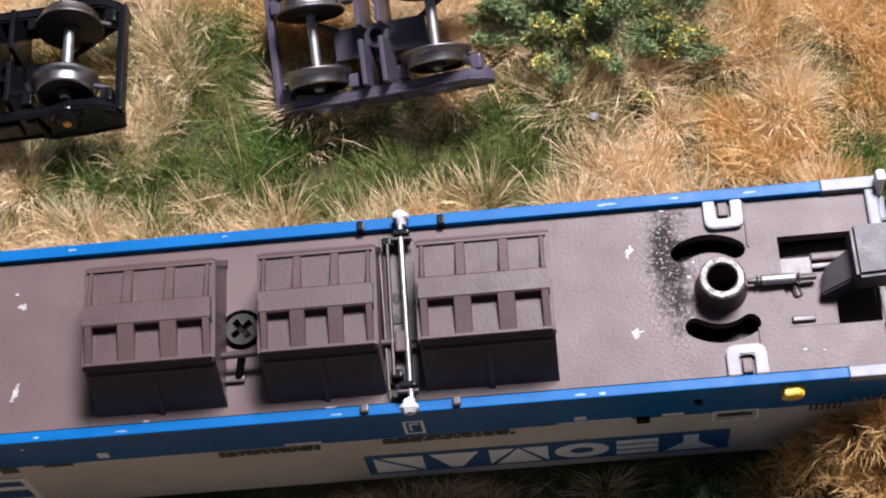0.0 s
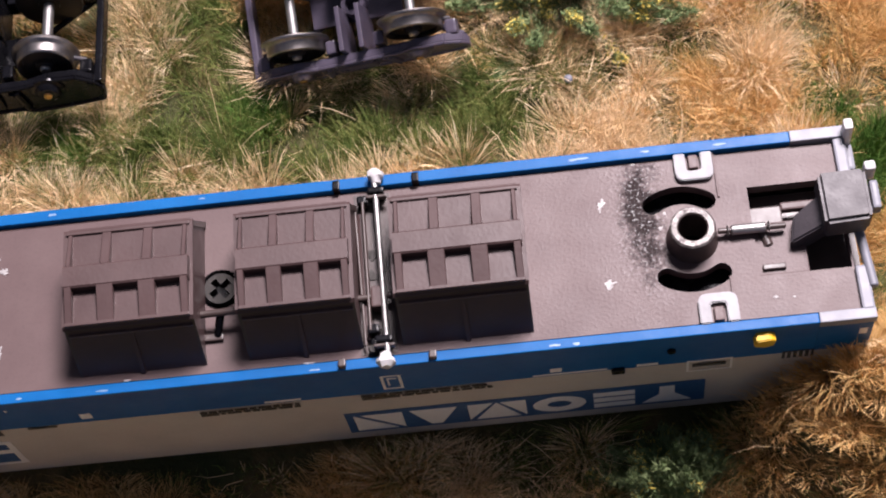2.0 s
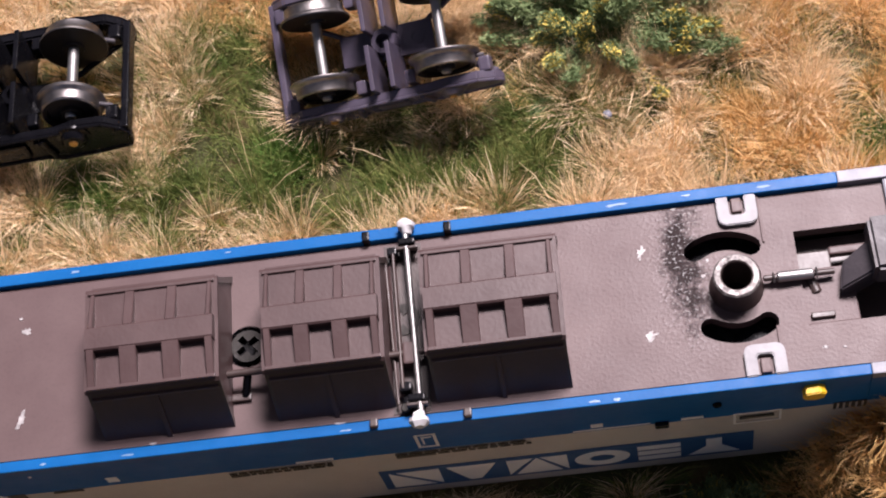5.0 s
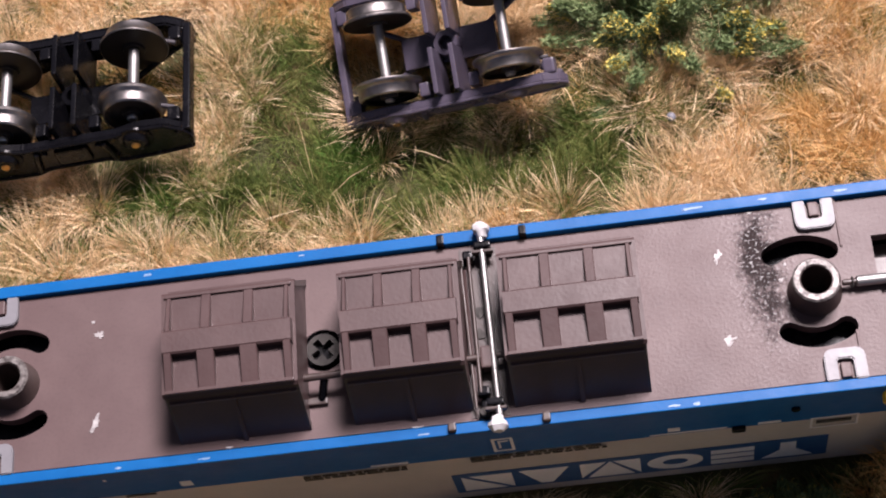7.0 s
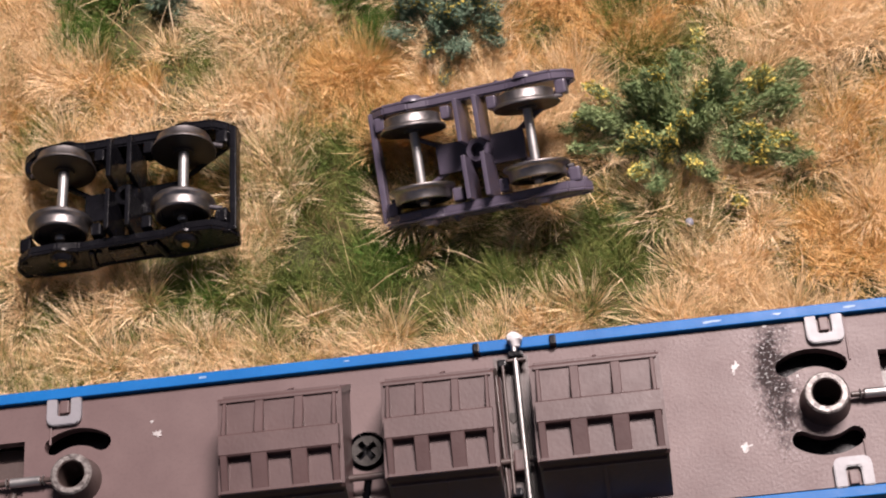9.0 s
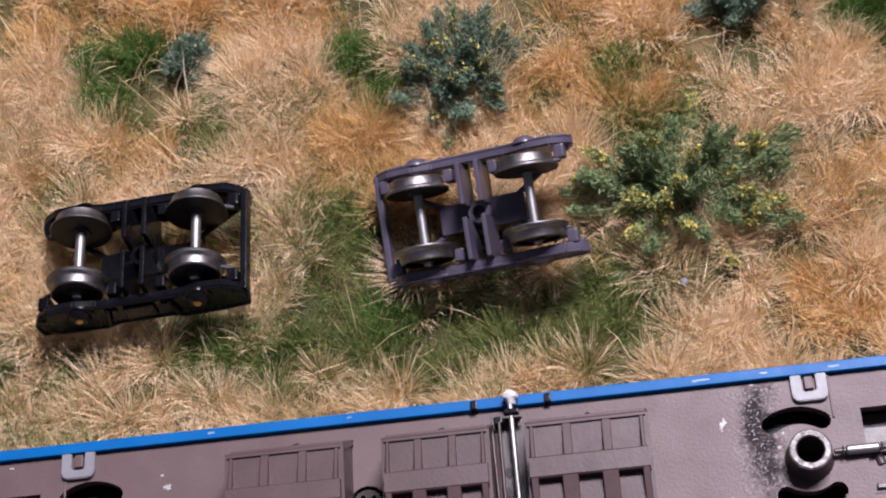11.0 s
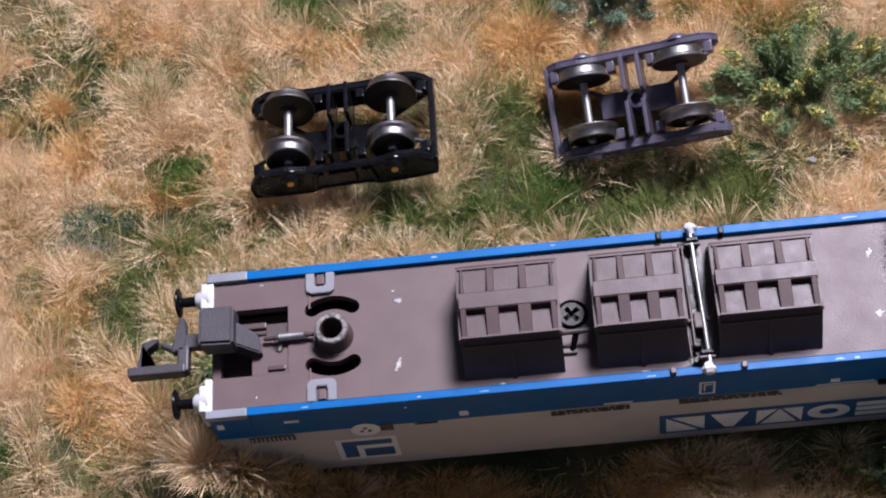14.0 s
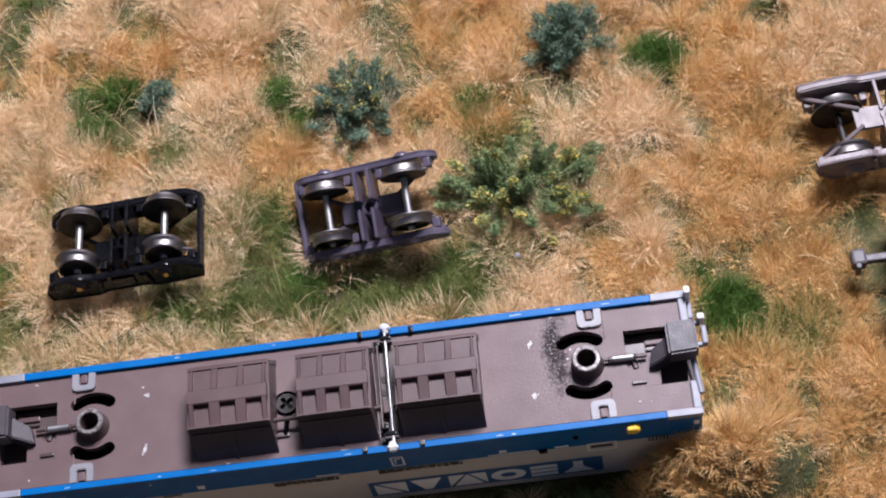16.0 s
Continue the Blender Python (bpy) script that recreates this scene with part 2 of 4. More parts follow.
def kidney(cx, cy, radius, half, a0, a1, n=12):
    """A curved slot round (cx, cy)."""
    out = []
    for k in range(n + 1):
        t = radians(a0 + (a1 - a0) * k / n)
        out.append((cx + (radius + half) * math.cos(t), cy + (radius + half) * math.sin(t)))
    t = radians(a1)
    ex, ey = cx + radius * math.cos(t), cy + radius * math.sin(t)
    for k in range(1, 6):
        u = t + math.pi * k / 6
        out.append((ex + half * math.cos(u), ey + half * math.sin(u)))
    for k in range(n + 1):
        t = radians(a1 + (a0 - a1) * k / n)
        out.append((cx + (radius - half) * math.cos(t), cy + (radius - half) * math.sin(t)))
    t = radians(a0)
    ex, ey = cx + radius * math.cos(t), cy + radius * math.sin(t)
    for k in range(1, 6):
        u = t + math.pi + math.pi * k / 6
        out.append((ex + half * math.cos(u), ey + half * math.sin(u)))
    return out


# ---- ground ----
GROUND = -26.5


def height(x, y):
    front = 13.5 * math.exp(-((x + 60) / 10.0) ** 2 - ((y + 13) / 5.0) ** 2)
    bank = min(max(8.0 + 0.86 * (x - 46), 0.0), 17.5) * (0.5 + 0.5 * math.tanh((x - 44.8) / 2.0)) * math.exp(-(max(x - 62, 0) / 10.0) ** 2)
    front += bank * math.exp(-((y + 13) / (9.0 if y < -13 else 5.0)) ** 2) + 3.0 * math.exp(-((x - 67) / 6.0) ** 2 - ((y + 3) / 9.0) ** 2)
    # hollow added to deepen the shadow in front of the second bogie
    front -= 4.5 * math.exp(-((x - 7) / 13.0) ** 2 - ((y - 35) / 5.0) ** 2)
    rise = front + 5.0 * math.exp(-((y + 2) / 15.0) ** 2) if abs(x) < 400 else 0.0
    return GROUND + rise + 1.2 * noise.noise(Vector((x / 30, y / 30, 0))) + 0.6 * noise.noise(Vector((x / 9, y / 9, 3)))


def make_ground():
    bm = bmesh.new()
    xs = [-900, -500, -300, -200] + list(range(-150, 151, 3)) + [200, 300, 500, 900]
    ys = [-900, -500, -300, -150] + list(range(-60, 141, 3)) + [200, 300, 500, 900]
    vs = [[bm.verts.new((x * MM, y * MM, height(x, y) * MM)) for x in xs] for y in ys]
    for a, b in zip(vs, vs[1:]):
        for i in range(len(xs) - 1):
            bm.faces.new((a[i], a[i + 1], b[i + 1], b[i]))
    me = bpy.data.meshes.new("ground")
    bm.to_mesh(me)
    bm.free()
    for p in me.polygons:
        p.use_smooth = True
    me.materials.append(EARTH)
    return tagged(new("ground", me), "rough model-railway ground of earth and scatter under flock grass", "ground", kind="structure")


make_ground()


# ---- the wagon, lying on its roof ----
LOW = -20.3


def chute(parent, x0, x1, ribs):
    """A discharge chute: steep flanks, a low ridge and two rows of three sunk panels."""
    w = x1 - x0
    bm = bmesh.new()
    base = [(-8.3, 0.0), (-5.55, 6.0), (5.0, 6.25), (7.8, 0.0)]
    prism(bm, base, w, Matrix(((0, 0, 1, x0), (1, 0, 0, 0), (0, 1, 0, 0), (0, 0, 0, 1))))
    body = part("chute", bm, BROWN, parent, "brown-grey moulded discharge chute with sunk panels")
    # rim
    bm = bmesh.new()
    rim = [(-5.45, 5.95), (-5.8, 6.25), (-5.5, 6.62), (4.7, 6.75), (5.0, 6.62), (5.05, 6.2)]
    prism(bm, rim, w + 0.5, Matrix(((0, 0, 1, x0 - 0.25), (1, 0, 0, 0), (0, 1, 0, 0), (0, 0, 0, 1))))
    part("rim", bm, BROWN, body)
    # lid: ridge band and ribs, lower towards both rims
    n = 3
    rib = w * 0.105
    for side in (-1, 1):
        a = x0 + 0.15
        spans = [(a, a + rib * 0.55)]
        step = (w - 0.3 - rib * 0.55 * 2 - rib * (n - 1) * 1.25) / n
        c = a + rib * 0.55
        for k in range(n - 1):
            c += step
            spans.append((c, c + rib * 1.25))
            c += rib * 1.25
        spans.append((x1 - 0.15 - rib * 0.55, x1 - 0.15))
        for s0, s1 in spans:
            if side > 0:
                trim = 0.22 * (s1 - s0)
                s0, s1 = s0 + trim, s1 - trim
            bm = bmesh.new()
            prof = [(-0.6 + 1.1 * side, 6.6), (-0.6 + 1.1 * side, 7.75), (-0.5 + 4.85 * side, 6.95), (-0.5 + 5.05 * side, 6.6)]
            prism(bm, prof, s1 - s0, Matrix(((0, 0, 1, s0), (1, 0, 0, 0), (0, 1, 0, 0), (0, 0, 0, 1))))
            bmesh.ops.bevel(bm, geom=bm.edges[:], offset=0.07, segments=1, affect="EDGES")
            part("rib", bm, BROWN, body)
    bm = bmesh.new()
    band = [(-1.8, 6.6), (-1.8, 7.62), (-1.62, 7.78), (0.45, 7.78), (0.62, 7.62), (0.62, 6.6)]
    prism(bm, band, w - 0.1, Matrix(((0, 0, 1, x0 + 0.05), (1, 0, 0, 0), (0, 1, 0, 0), (0, 0, 0, 1))))
    part("ridge", bm, BROWN, body)
    for side in (-1, 1):
        bm = bmesh.new()
        mid_y = -5.42 if side < 0 else 4.5
        box(bm, x0 + 0.05, x1 - 0.05, mid_y - 0.17, mid_y + 0.17, 6.6, 7.0, 0.06)
        part("lip", bm, BROWN, body)
        ledge_y, ledge_z = (-5.98, 5.25) if side < 0 else (5.3, 5.6)
        part("flank_ledge", cube(x0 + 0.1, x1 - 0.1, ledge_y - 0.14, ledge_y + 0.3, ledge_z - 0.16, ledge_z + 0.14, 0.09), BROWN, body)
        # upright rib in the middle of the flank
        mid = 0.5 * (x0 + x1)
        bm = bmesh.new()
        prism(bm, [(-0.25 + 8.35 * side, 0), (-0.25 + 5.35 * side, 6.0), (-0.25 + 5.05 * side, 6.0), (-0.25 + 7.8 * side, 0)], 0.45, Matrix(((0, 0, 1, mid - 0.22), (1, 0, 0, 0), (0, 1, 0, 0), (0, 0, 0, 1))))
        part("flank_rib", bm, BROWN, body)
    # end ribs: a thin slanted web at each end
    for xe, d in ((x0, -1), (x1, 1)):
        bm = bmesh.new()
        prism(bm, [(-8.3, 0), (-5.6, 6.0), (-5.0, 6.0), (-7.6, 0)], 0.3, Matrix(((0, 0, 1, xe - 0.15), (1, 0, 0, 0), (0, 1, 0, 0), (0, 0, 0, 1))))
        part("end_web", bm, DARKBROWN, body)
        bm = bmesh.new()
        prism(bm, [(7.8, 0), (5.0, 6.2), (4.4, 6.2), (7.1, 0)], 0.3, Matrix(((0, 0, 1, xe - 0.15), (1, 0, 0, 0), (0, 1, 0, 0), (0, 0, 0, 1))))
        part("end_web", bm, DARKBROWN, body)
    return body


def pivot(parent, x, top):
    bm = bmesh.new()
    lathe(bm, [(1.45, -2.2), (1.45, top - 0.1), (1.55, top), (2.15, top), (2.3, top - 0.2), (2.35, 0.7), (2.6, 0.2), (2.65, -0.1)], 40, Matrix.Translation((x, 0, 0)))
    boss = part("pivot_boss", bm, DARKBROWN, parent, "hollow pivot boss with a worn bright rim", smooth=True)
    bm = bmesh.new()
    lathe(bm, [(1.46, top - 0.15), (1.6, top + 0.06), (2.1, top + 0.06), (2.28, top - 0.12)], 40, Matrix.Translation((x, 0, 0)))
    for v in bm.verts:
        v.co += 0.06 * noise.noise_vector(v.co * 1.7)
    part("worn_rim", bm, RIM, boss, smooth=True)
    bm = bmesh.new()
    lathe(bm, [(0, -2.15), (1.5, -2.15)], 24, Matrix.Translation((x, 0, 0)))
    part("bore_floor", bm, BLACK, boss)


def bracket(parent, x, y, s):
    """A pale U-shaped plate that opens towards the rim; s is the side of the wagon."""
    pts = [(-1.95, 1.6), (-1.95, -0.85), (-1.75, -1.35), (-1.3, -1.6), (1.3, -1.6), (1.75, -1.35), (1.95, -0.85), (1.95, 1.6), (0.78, 1.6), (0.78, -0.35), (0.6, -0.55), (-0.6, -0.55), (-0.78, -0.35), (-0.78, 1.6)]
    bm = prism(bmesh.new(), [(x + a, y + b * s) for a, b in pts], 0.62)
    bmesh.ops.recalc_face_normals(bm, faces=bm.faces)
    bmesh.ops.bevel(bm, geom=bm.edges[:], offset=0.1, segments=2, affect="EDGES")
    b = part("stirrup_plate", bm, STIRRUP, parent, "pale grey stirrup plate")
    y0, y1 = sorted((y + 1.3 * s, y - 0.2 * s))
    part("stirrup_pin", cube(x - 0.5, x + 0.5, y0, y1, -0.02, 0.45, 0.12), DECK, b)


def coupling_pocket(parent, e):
    """Everything in the sunk pocket of one end; e = -1 or 1 is the end."""
    X = lambda v: v * e

    def cb(a, b, *r, **k):
        return cube(min(X(a), X(b)), max(X(a), X(b)), *r, **k)

    tray = part("coupling_pocket", cb(45.6, 56.6, -5.0, 5.4, -3.2, -2.9), DARKBROWN, parent)
    part("pocket_block", cb(46.0, 51.2, -4.6, 1.2, -2.95, -0.35, 0.12), DECK, tray)
    part("pocket_block", cb(46.1, 49.4, 1.2, 3.2, -2.95, -0.8, 0.15), DARKBROWN, tray)
    part("pocket_bar", cb(49.3, 53.0, 2.6, 3.5, -1.7, -0.7, 0.2), BROWN, tray)
    part("pocket_stop", cb(46.6, 48.9, -4.1, -3.5, -0.45, 0.05, 0.12), DARKBROWN, tray)
    part("swing_link", bar((X(47.0), 0.6, -0.5), (X(47.6), -1.4, -0.6), 0.55), DARKBROWN, tray, smooth=True)
    return tray


def coupling(parent, e, hook):
    X = lambda v: v * e
    bm = bmesh.new()
    q = [(X(52.65), -1.9), (X(57.3), -1.7), (X(57.3), 4.0), (X(52.6), 3.9)]
    vs = []
    for (a, b), grow in ((p, g) for g in (0.0, 1.0) for p in q):
        vs.append(bm.verts.new((a + X(0.1) * grow, b * (1.0 - 0.04 * grow), 1.2 if grow == 0 else 4.7)))
    for f in ((3, 2, 1, 0), (4, 5, 6, 7), (0, 1, 5, 4), (1, 2, 6, 5), (2, 3, 7, 6), (3, 0, 4, 7)):
        bm.faces.new([vs[i] for i in f])
    bmesh.ops.bevel(bm, geom=bm.edges[:], offset=0.38, segments=3, affect="EDGES")
    head = part("coupling_box", bm, CHARCOAL, parent, "scuffed dark grey coupling box", smooth=True)
    # flared shank from the box down to the pocket
    bm = bmesh.new()
    a = [(X(54.0), -0.9, 3.6), (X(54.0), 2.9, 3.6), (X(54.6), 2.6, 0.4), (X(54.6), -0.6, 0.4)]
    b = [(X(49.6), -1.9, 0.9), (X(50.2), 0.9, 1.2), (X(50.2), 1.1, -2.4), (X(49.6), -2.1, -2.4)]
    va, vb = [bm.verts.new(p) for p in a], [bm.verts.new(p) for p in b]
    bm.faces.new(va)
    bm.faces.new(vb)
    for i in range(4):
        j = (i + 1) % 4
        bm.faces.new((va[i], va[j], vb[j], vb[i]))
    bmesh.ops.recalc_face_normals(bm, faces=bm.faces)
    bmesh.ops.bevel(bm, geom=bm.edges[:], offset=0.2, segments=2, affect="EDGES")
    part("shank", bm, CHARCOAL, head)
    # bright centring spring
    part("centring_pin", bar((X(42.6), 0.2, 0.9), (X(49.4), 0.3, 0.5), 0.3), DARKBROWN, head, smooth=True)
    sp = part("spring_sleeve", bar((X(43.9), 0.22, 0.85), (X(47.4), 0.28, 0.65), 0.52), AXLE, head, "bright steel spring sleeve", smooth=True)
    bm = bmesh.new()
    for k in range(2):
        lathe(bm, [(0.45, 0), (0.6, 0.08), (0.45, 0.16)], 14, along((X(43.5 + 4.1 * k), 0.22, 0.85), (X(44.5 + 4.1 * k), 0.22, 0.85))[0])
    part("spring_ring", bm, AXLE, sp, smooth=True)
    if hook:
        part("drawbar", cube(-61.4, -56.9, 0.1, 2.2, -0.9, 0.5, 0.25), CHARCOAL, head)
        bm = bmesh.new()
        prism(bm, [(-61.0, 4.6), (-60.2, 4.3), (-59.9, 1.2), (-60.3, -0.4), (-62.0, -0.6), (-61.6, 1.2)], 1.6, Matrix.Translation((0, 0.2, -0.9)))
        bmesh.ops.bevel(bm, geom=bm.edges[:], offset=0.15, segments=1, affect="EDGES")
        part("hook_blade", bm, CHARCOAL, head)
        part("hook_arm", cube(-67.8, -60.0, -3.5, -2.2, -1.2, 0.9, 0.25), CHARCOAL, head)
        part("hook_arm", cube(-61.1, -59.6, -3.3, 0.4, -1.2, 0.7, 0.25), CHARCOAL, head)
        bm = bmesh.new()
        prism(bm, [(-67.8, -3.2), (-66.6, -3.0), (-66.0, 1.2), (-63.9, 1.9), (-63.9, 1.2), (-65.3, 0.4), (-65.9, -3.0)], 1.9, Matrix.Translation((0, 0, -1.1)))
        bmesh.ops.bevel(bm, geom=bm.edges[:], offset=0.12, segments=1, affect="EDGES")
        part("hook_nose", bm, CHARCOAL, head)
        part("hook_catch", bar((-63.4, 1.1, 0.0), (-61.2, -0.1, 0.0), 0.5), CHARCOAL, head, smooth=True)


def buffer(parent, e, y):
    b = part("buffer_housing", bar((56.7 * e, y, -0.7), (59.0 * e, y, -0.7), 1.7, 1.15, 20), WHITE if e < 0 else PALE, parent, "thickly painted pale buffer housing", smooth=True)
    part("housing_flange", cube(min(57.2 * e, 58.1 * e), max(57.2 * e, 58.1 * e), y - 1.9, y + 1.9, -4.4, 0.7, 0.3), WHITE if e < 0 else PALE, b)
    if e < 0:
        part("buffer_shank", bar((58.5 * e, y, -0.7), (61.3 * e, y, -0.7), 0.75, 0.7, 18), BLACK, b, smooth=True)
        bm = bmesh.new()
        m, n = along((61.0 * e, y, -0.7), (61.9 * e, y, -0.7))
        lathe(bm, [(0, 0), (1.2, 0.0), (2.0, 0.25), (2.05, 0.45), (1.9, 0.6), (0, 0.75)], 28, m)
        part("buffer_head", bm, BLACK, b, "round black buffer head", smooth=True)
    else:
        part("buffer_shank", bar((58.5 * e, y, -0.7), (60.0 * e, y, -0.7), 0.7, 0.7, 18), PALE, b, smooth=True)


def chip(parent, x, y, a, b, turn, seed):
    """A flake of bare white on the deck."""
    rnd = random.Random(seed)
    pts = []
    for k in range(22):
        t = 2 * math.pi * k / 22
        r = 0.35 + 0.7 * rnd.random()
        u, v = a * r * math.cos(t), b * r * math.sin(t)
        c, s = math.cos(radians(turn)), math.sin(radians(turn))
        pts.append((x + u * c - v * s, y + u * s + v * c))
    bm = bmesh.new()
    prism(bm, pts, 0.05, Matrix.Translation((0, 0, 0.0)))
    part("bare_fleck", bm, FLECK, parent)


def side_sheet(parent, name, x0, x1, z0, z1, mat, y=-10.45, t=0.04, label=""):
    z0, z1 = z0 + 0.4, z1 + 0.4
    return part(name, cube(x0, x1, y - t, y, z0, z1), mat, parent, label)


def brake_rigging(parent):
    r = part("cross_rod", bar((8.35, 9.4, 1.7), (8.75, -9.6, 1.7), 0.31, seg=16), AXLE, parent, "bright steel cross rod with white knobs", smooth=True)
    for y, d in ((9.6, 1), (-9.8, -1)):
        bm = bmesh.new()
        lathe(bm, [(0, -0.85), (0.5, -0.8), (0.62, -0.3), (0.9, -0.1), (0.92, 0.35), (0.5, 0.8), (0, 0.85)], 12, along((8.5, y + 0.5 * d, 1.6), (8.5, y + 1.5 * d, 1.6))[0])
        for v in bm.verts:
            v.co += 0.2 * noise.noise_vector(v.co * 1.3)
        part("white_knob", bm, WHITE, r, "blob of thick white paint on the rod end", smooth=True)
    for y in (8.3, -8.2):
        part("rod_bracket", cube(7.6, 9.3, y - 0.35, y + 0.35, 0, 2.3, 0.18), BLACK, r)
        part("bracket_clip", cube(7.4, 9.5, y - 0.75, y - 0.4, 1.2, 2.0, 0.12), DARKBROWN, r)
    part("lever", cube(6.4, 7.4, 7.0, 7.9, 0, 2.0, 0.2), BLACK, r)
    part("thin_rod", bar((7.0, 7.2, 1.9), (7.15, -7.0, 1.6), 0.17), DARKBROWN, r, smooth=True)
    part("thin_rod", bar((6.1, 7.2, 1.2), (6.55, -8.4, 1.0), 0.15), DARKBROWN, r, smooth=True)
    part("pipe", bar((6.6, 6.4, 0.5), (6.75, -7.6, 0.5), 0.5), BROWN, r, smooth=True)
    part("crank_block", cube(7.35, 8.6, -4.6, -2.3, 0.2, 1.9, 0.2), BROWN, r)
    part("crank_pin", bar((5.9, -3.4, 1.5), (9.9, -3.3, 1.5), 0.34), DARKBROWN, r, smooth=True)
    part("clevis", cube(6.8, 8.0, -7.3, -6.3, 0.2, 1.7, 0.25), BLACK, r)
    part("clevis", cube(7.0, 7.7, -8.8, -7.4, 0.0, 0.9, 0.25), BLACK, r)
    part("valve", bar((7.2, -8.7, 0.0), (7.2, -8.7, 1.0), 0.5), SCREW, r, smooth=True)
    part("bed_plate", cube(5.9, 9.6, -9.0, 8.9, -0.02, 0.12), DARKBROWN, r)


def screw(parent, x, y):
    bm = bmesh.new()
    lathe(bm, [(2.2, 0.06), (2.1, -0.1), (1.95, -0.5)], 32, Matrix.Translation((x, y, 0)))
    rim = part("screw_well", bm, BLACK, parent, smooth=True)
    bm = bmesh.new()
    cross = []
    for k in range(4):
        t = radians(38 + 90 * k)
        for rr, dt in ((1.25, -17), (1.25, 17), (0.45, 45)):
            cross.append((x + rr * math.cos(t + radians(dt)), y + rr * math.sin(t + radians(dt))))
    ring = [(x + 1.68 * math.cos(2 * math.pi * k / 28), y + 1.68 * math.sin(2 * math.pi * k / 28)) for k in range(28)]
    part("screw_head", pierced(ring, [cross], 0.25, -0.7), SCREW, rim, "blackened cross-head screw")
    bm = bmesh.new()
    lathe(bm, [(0, -0.68), (1.5, -0.68)], 20, Matrix.Translation((x, y, 0)))
    part("screw_floor", bm, BLACK, rim)


SCUFF = paint("scuffed_blue", (0.08, 0.20, 0.38), (0.30, 0.40, 0.52), 0.45, relief=0.3)
RIM = paint("worn_rim", (0.040, 0.030, 0.029), (0.27, 0.25, 0.235), 0.42, metal=0.2, grain=1800, relief=0.8, patch=1900)


def make_wagon():
    w = thing("hopper_wagon", (0, 0, LOW), "upturned blue and grey model hopper wagon lying in grass", "model wagon")
    # deck with slots and pockets
    holes = []
    for e in (-1, 1):
        for s in (-1, 1):
            mid = 90 * s
            holes.append(kidney((39.2 if s > 0 else 39.8) if e > 0 else -40.2, 0.2, 4.9, 1.02, mid - 34, mid + 34))
        holes.append([(min(46.2 * e, 55.3 * e), -4.7), (max(46.2 * e, 55.3 * e), -4.7), (max(46.2 * e, 55.3 * e), 5.2), (min(46.2 * e, 55.3 * e), 5.2)])
        holes.append([(40.0 * e + 1.5 * math.cos(2 * math.pi * k / 24), 1.5 * math.sin(2 * math.pi * k / 24)) for k in range(24)])
    for sx, sy in ((-8.3, -0.1), (7.45, 0.75)):
        holes.append([(sx + 2.15 * math.cos(2 * math.pi * k / 28), sy + 2.15 * math.sin(2 * math.pi * k / 28)) for k in range(28)])
    outer = rounded(-56.4, 55.5, -9.2, 9.36, 0.2, 2)
    deck = part("underframe_deck", pierced(outer, holes, 0.0, -1.4), DECK, w, "brown-grey sprayed plastic underframe with worn white flecks")
    part("inner_floor", cube(-44.5, 44.5, -9.4, 9.4, -3.4, -2.7), BLACK, deck)
    for e in (-1, 1):
        for s in (-1, 1):
            # a shallow raised step round each slot
            bracket(deck, (41.15 if s > 0 else 41.65) if e > 0 else -41.7, 7.95 * s + 0.1, s)
            part("slot_step", cube(min(43.15 * e, 43.4 * e), max(43.15 * e, 43.4 * e), min(4.4 * s, 9.6 * s), max(4.4 * s, 9.6 * s), -0.02, 0.18, 0.06), DECK, deck)
        coupling_pocket(deck, e)
    pivot(deck, -40.0, 2.6)
    pivot(deck, 40.0, 3.0)
    # blue sole bar with a thin upper ledge, grey body below
    for s in (-1, 1):
        y0, y1 = (-10.5, -9.4) if s < 0 else (9.5, 10.75)
        sole = part("sole_bar", cube(-51.7, 51.2, y0, y1, -6.9, 0.42 if s < 0 else 0.72, 0.12), BLUE, w, "bright blue sole bar with chipped edge")
        for e in (-1, 1):
            xa, xb = (-57.0, -51.7) if e < 0 else (51.2, 56.6)
            part("sole_end", cube(xa, xb, y0, y1, -6.9, -0.75, 0.1), BLUE, sole)
            part("corner_cap", cube(xa - (0.2 if e < 0 else 0), xb + (0.2 if e > 0 else 0), y0 - 0.03, y1 + 0.03, -0.75, 0.5 if s < 0 else 0.8, 0.12), PALE, sole, "pale grey corner cap")
        part("body_side", cube(-57.0, 56.6, min(10.4 * s, 9.4 * s), max(10.4 * s, 9.4 * s), LOW, -6.85, 0.1), GREY, w, "silver-grey wagon side")
    for e in (-1, 1):
        part("body_end", cube(min(55.9 * e, 56.55 * e), max(55.9 * e, 56.55 * e), -9.4, 9.4, LOW, -3.3, 0.1), GREY, w, "silver-grey wagon end")
        for y0, y1 in ((-9.6, -4.8), (5.3, 9.6)):
            hx0, hx1 = (-57.4, -56.35) if e < 0 else (55.45, 56.75)
            part("headstock", cube(hx0, hx1, y0, y1, -5.0, 0.55, 0.25), PALE if e > 0 else WHITE, w, "pale grey headstock")
        part("headstock_web", cube(hx0 + 0.1, hx1 - 0.2, -4.8, 5.3, -5.0, -3.3, 0.1), CHARCOAL, w)
        for y in (-7.6, 7.6):
            if e < 0:
                buffer(w, e, y)
    # loose ends of the right headstock: lamp irons and a step
    part("lamp_iron", cube(56.5, 57.5, 9.3, 10.6, -1.6, 2.6, 0.35), WHITE, w)
    part("lamp_iron", cube(56.6, 57.6, 6.4, 9.4, -3.2, -0.8, 0.35), PALE, w)
    part("lamp_iron", cube(58.0, 59.2, 5.1, 6.2, -1.2, 1.4, 0.35), WHITE, w)
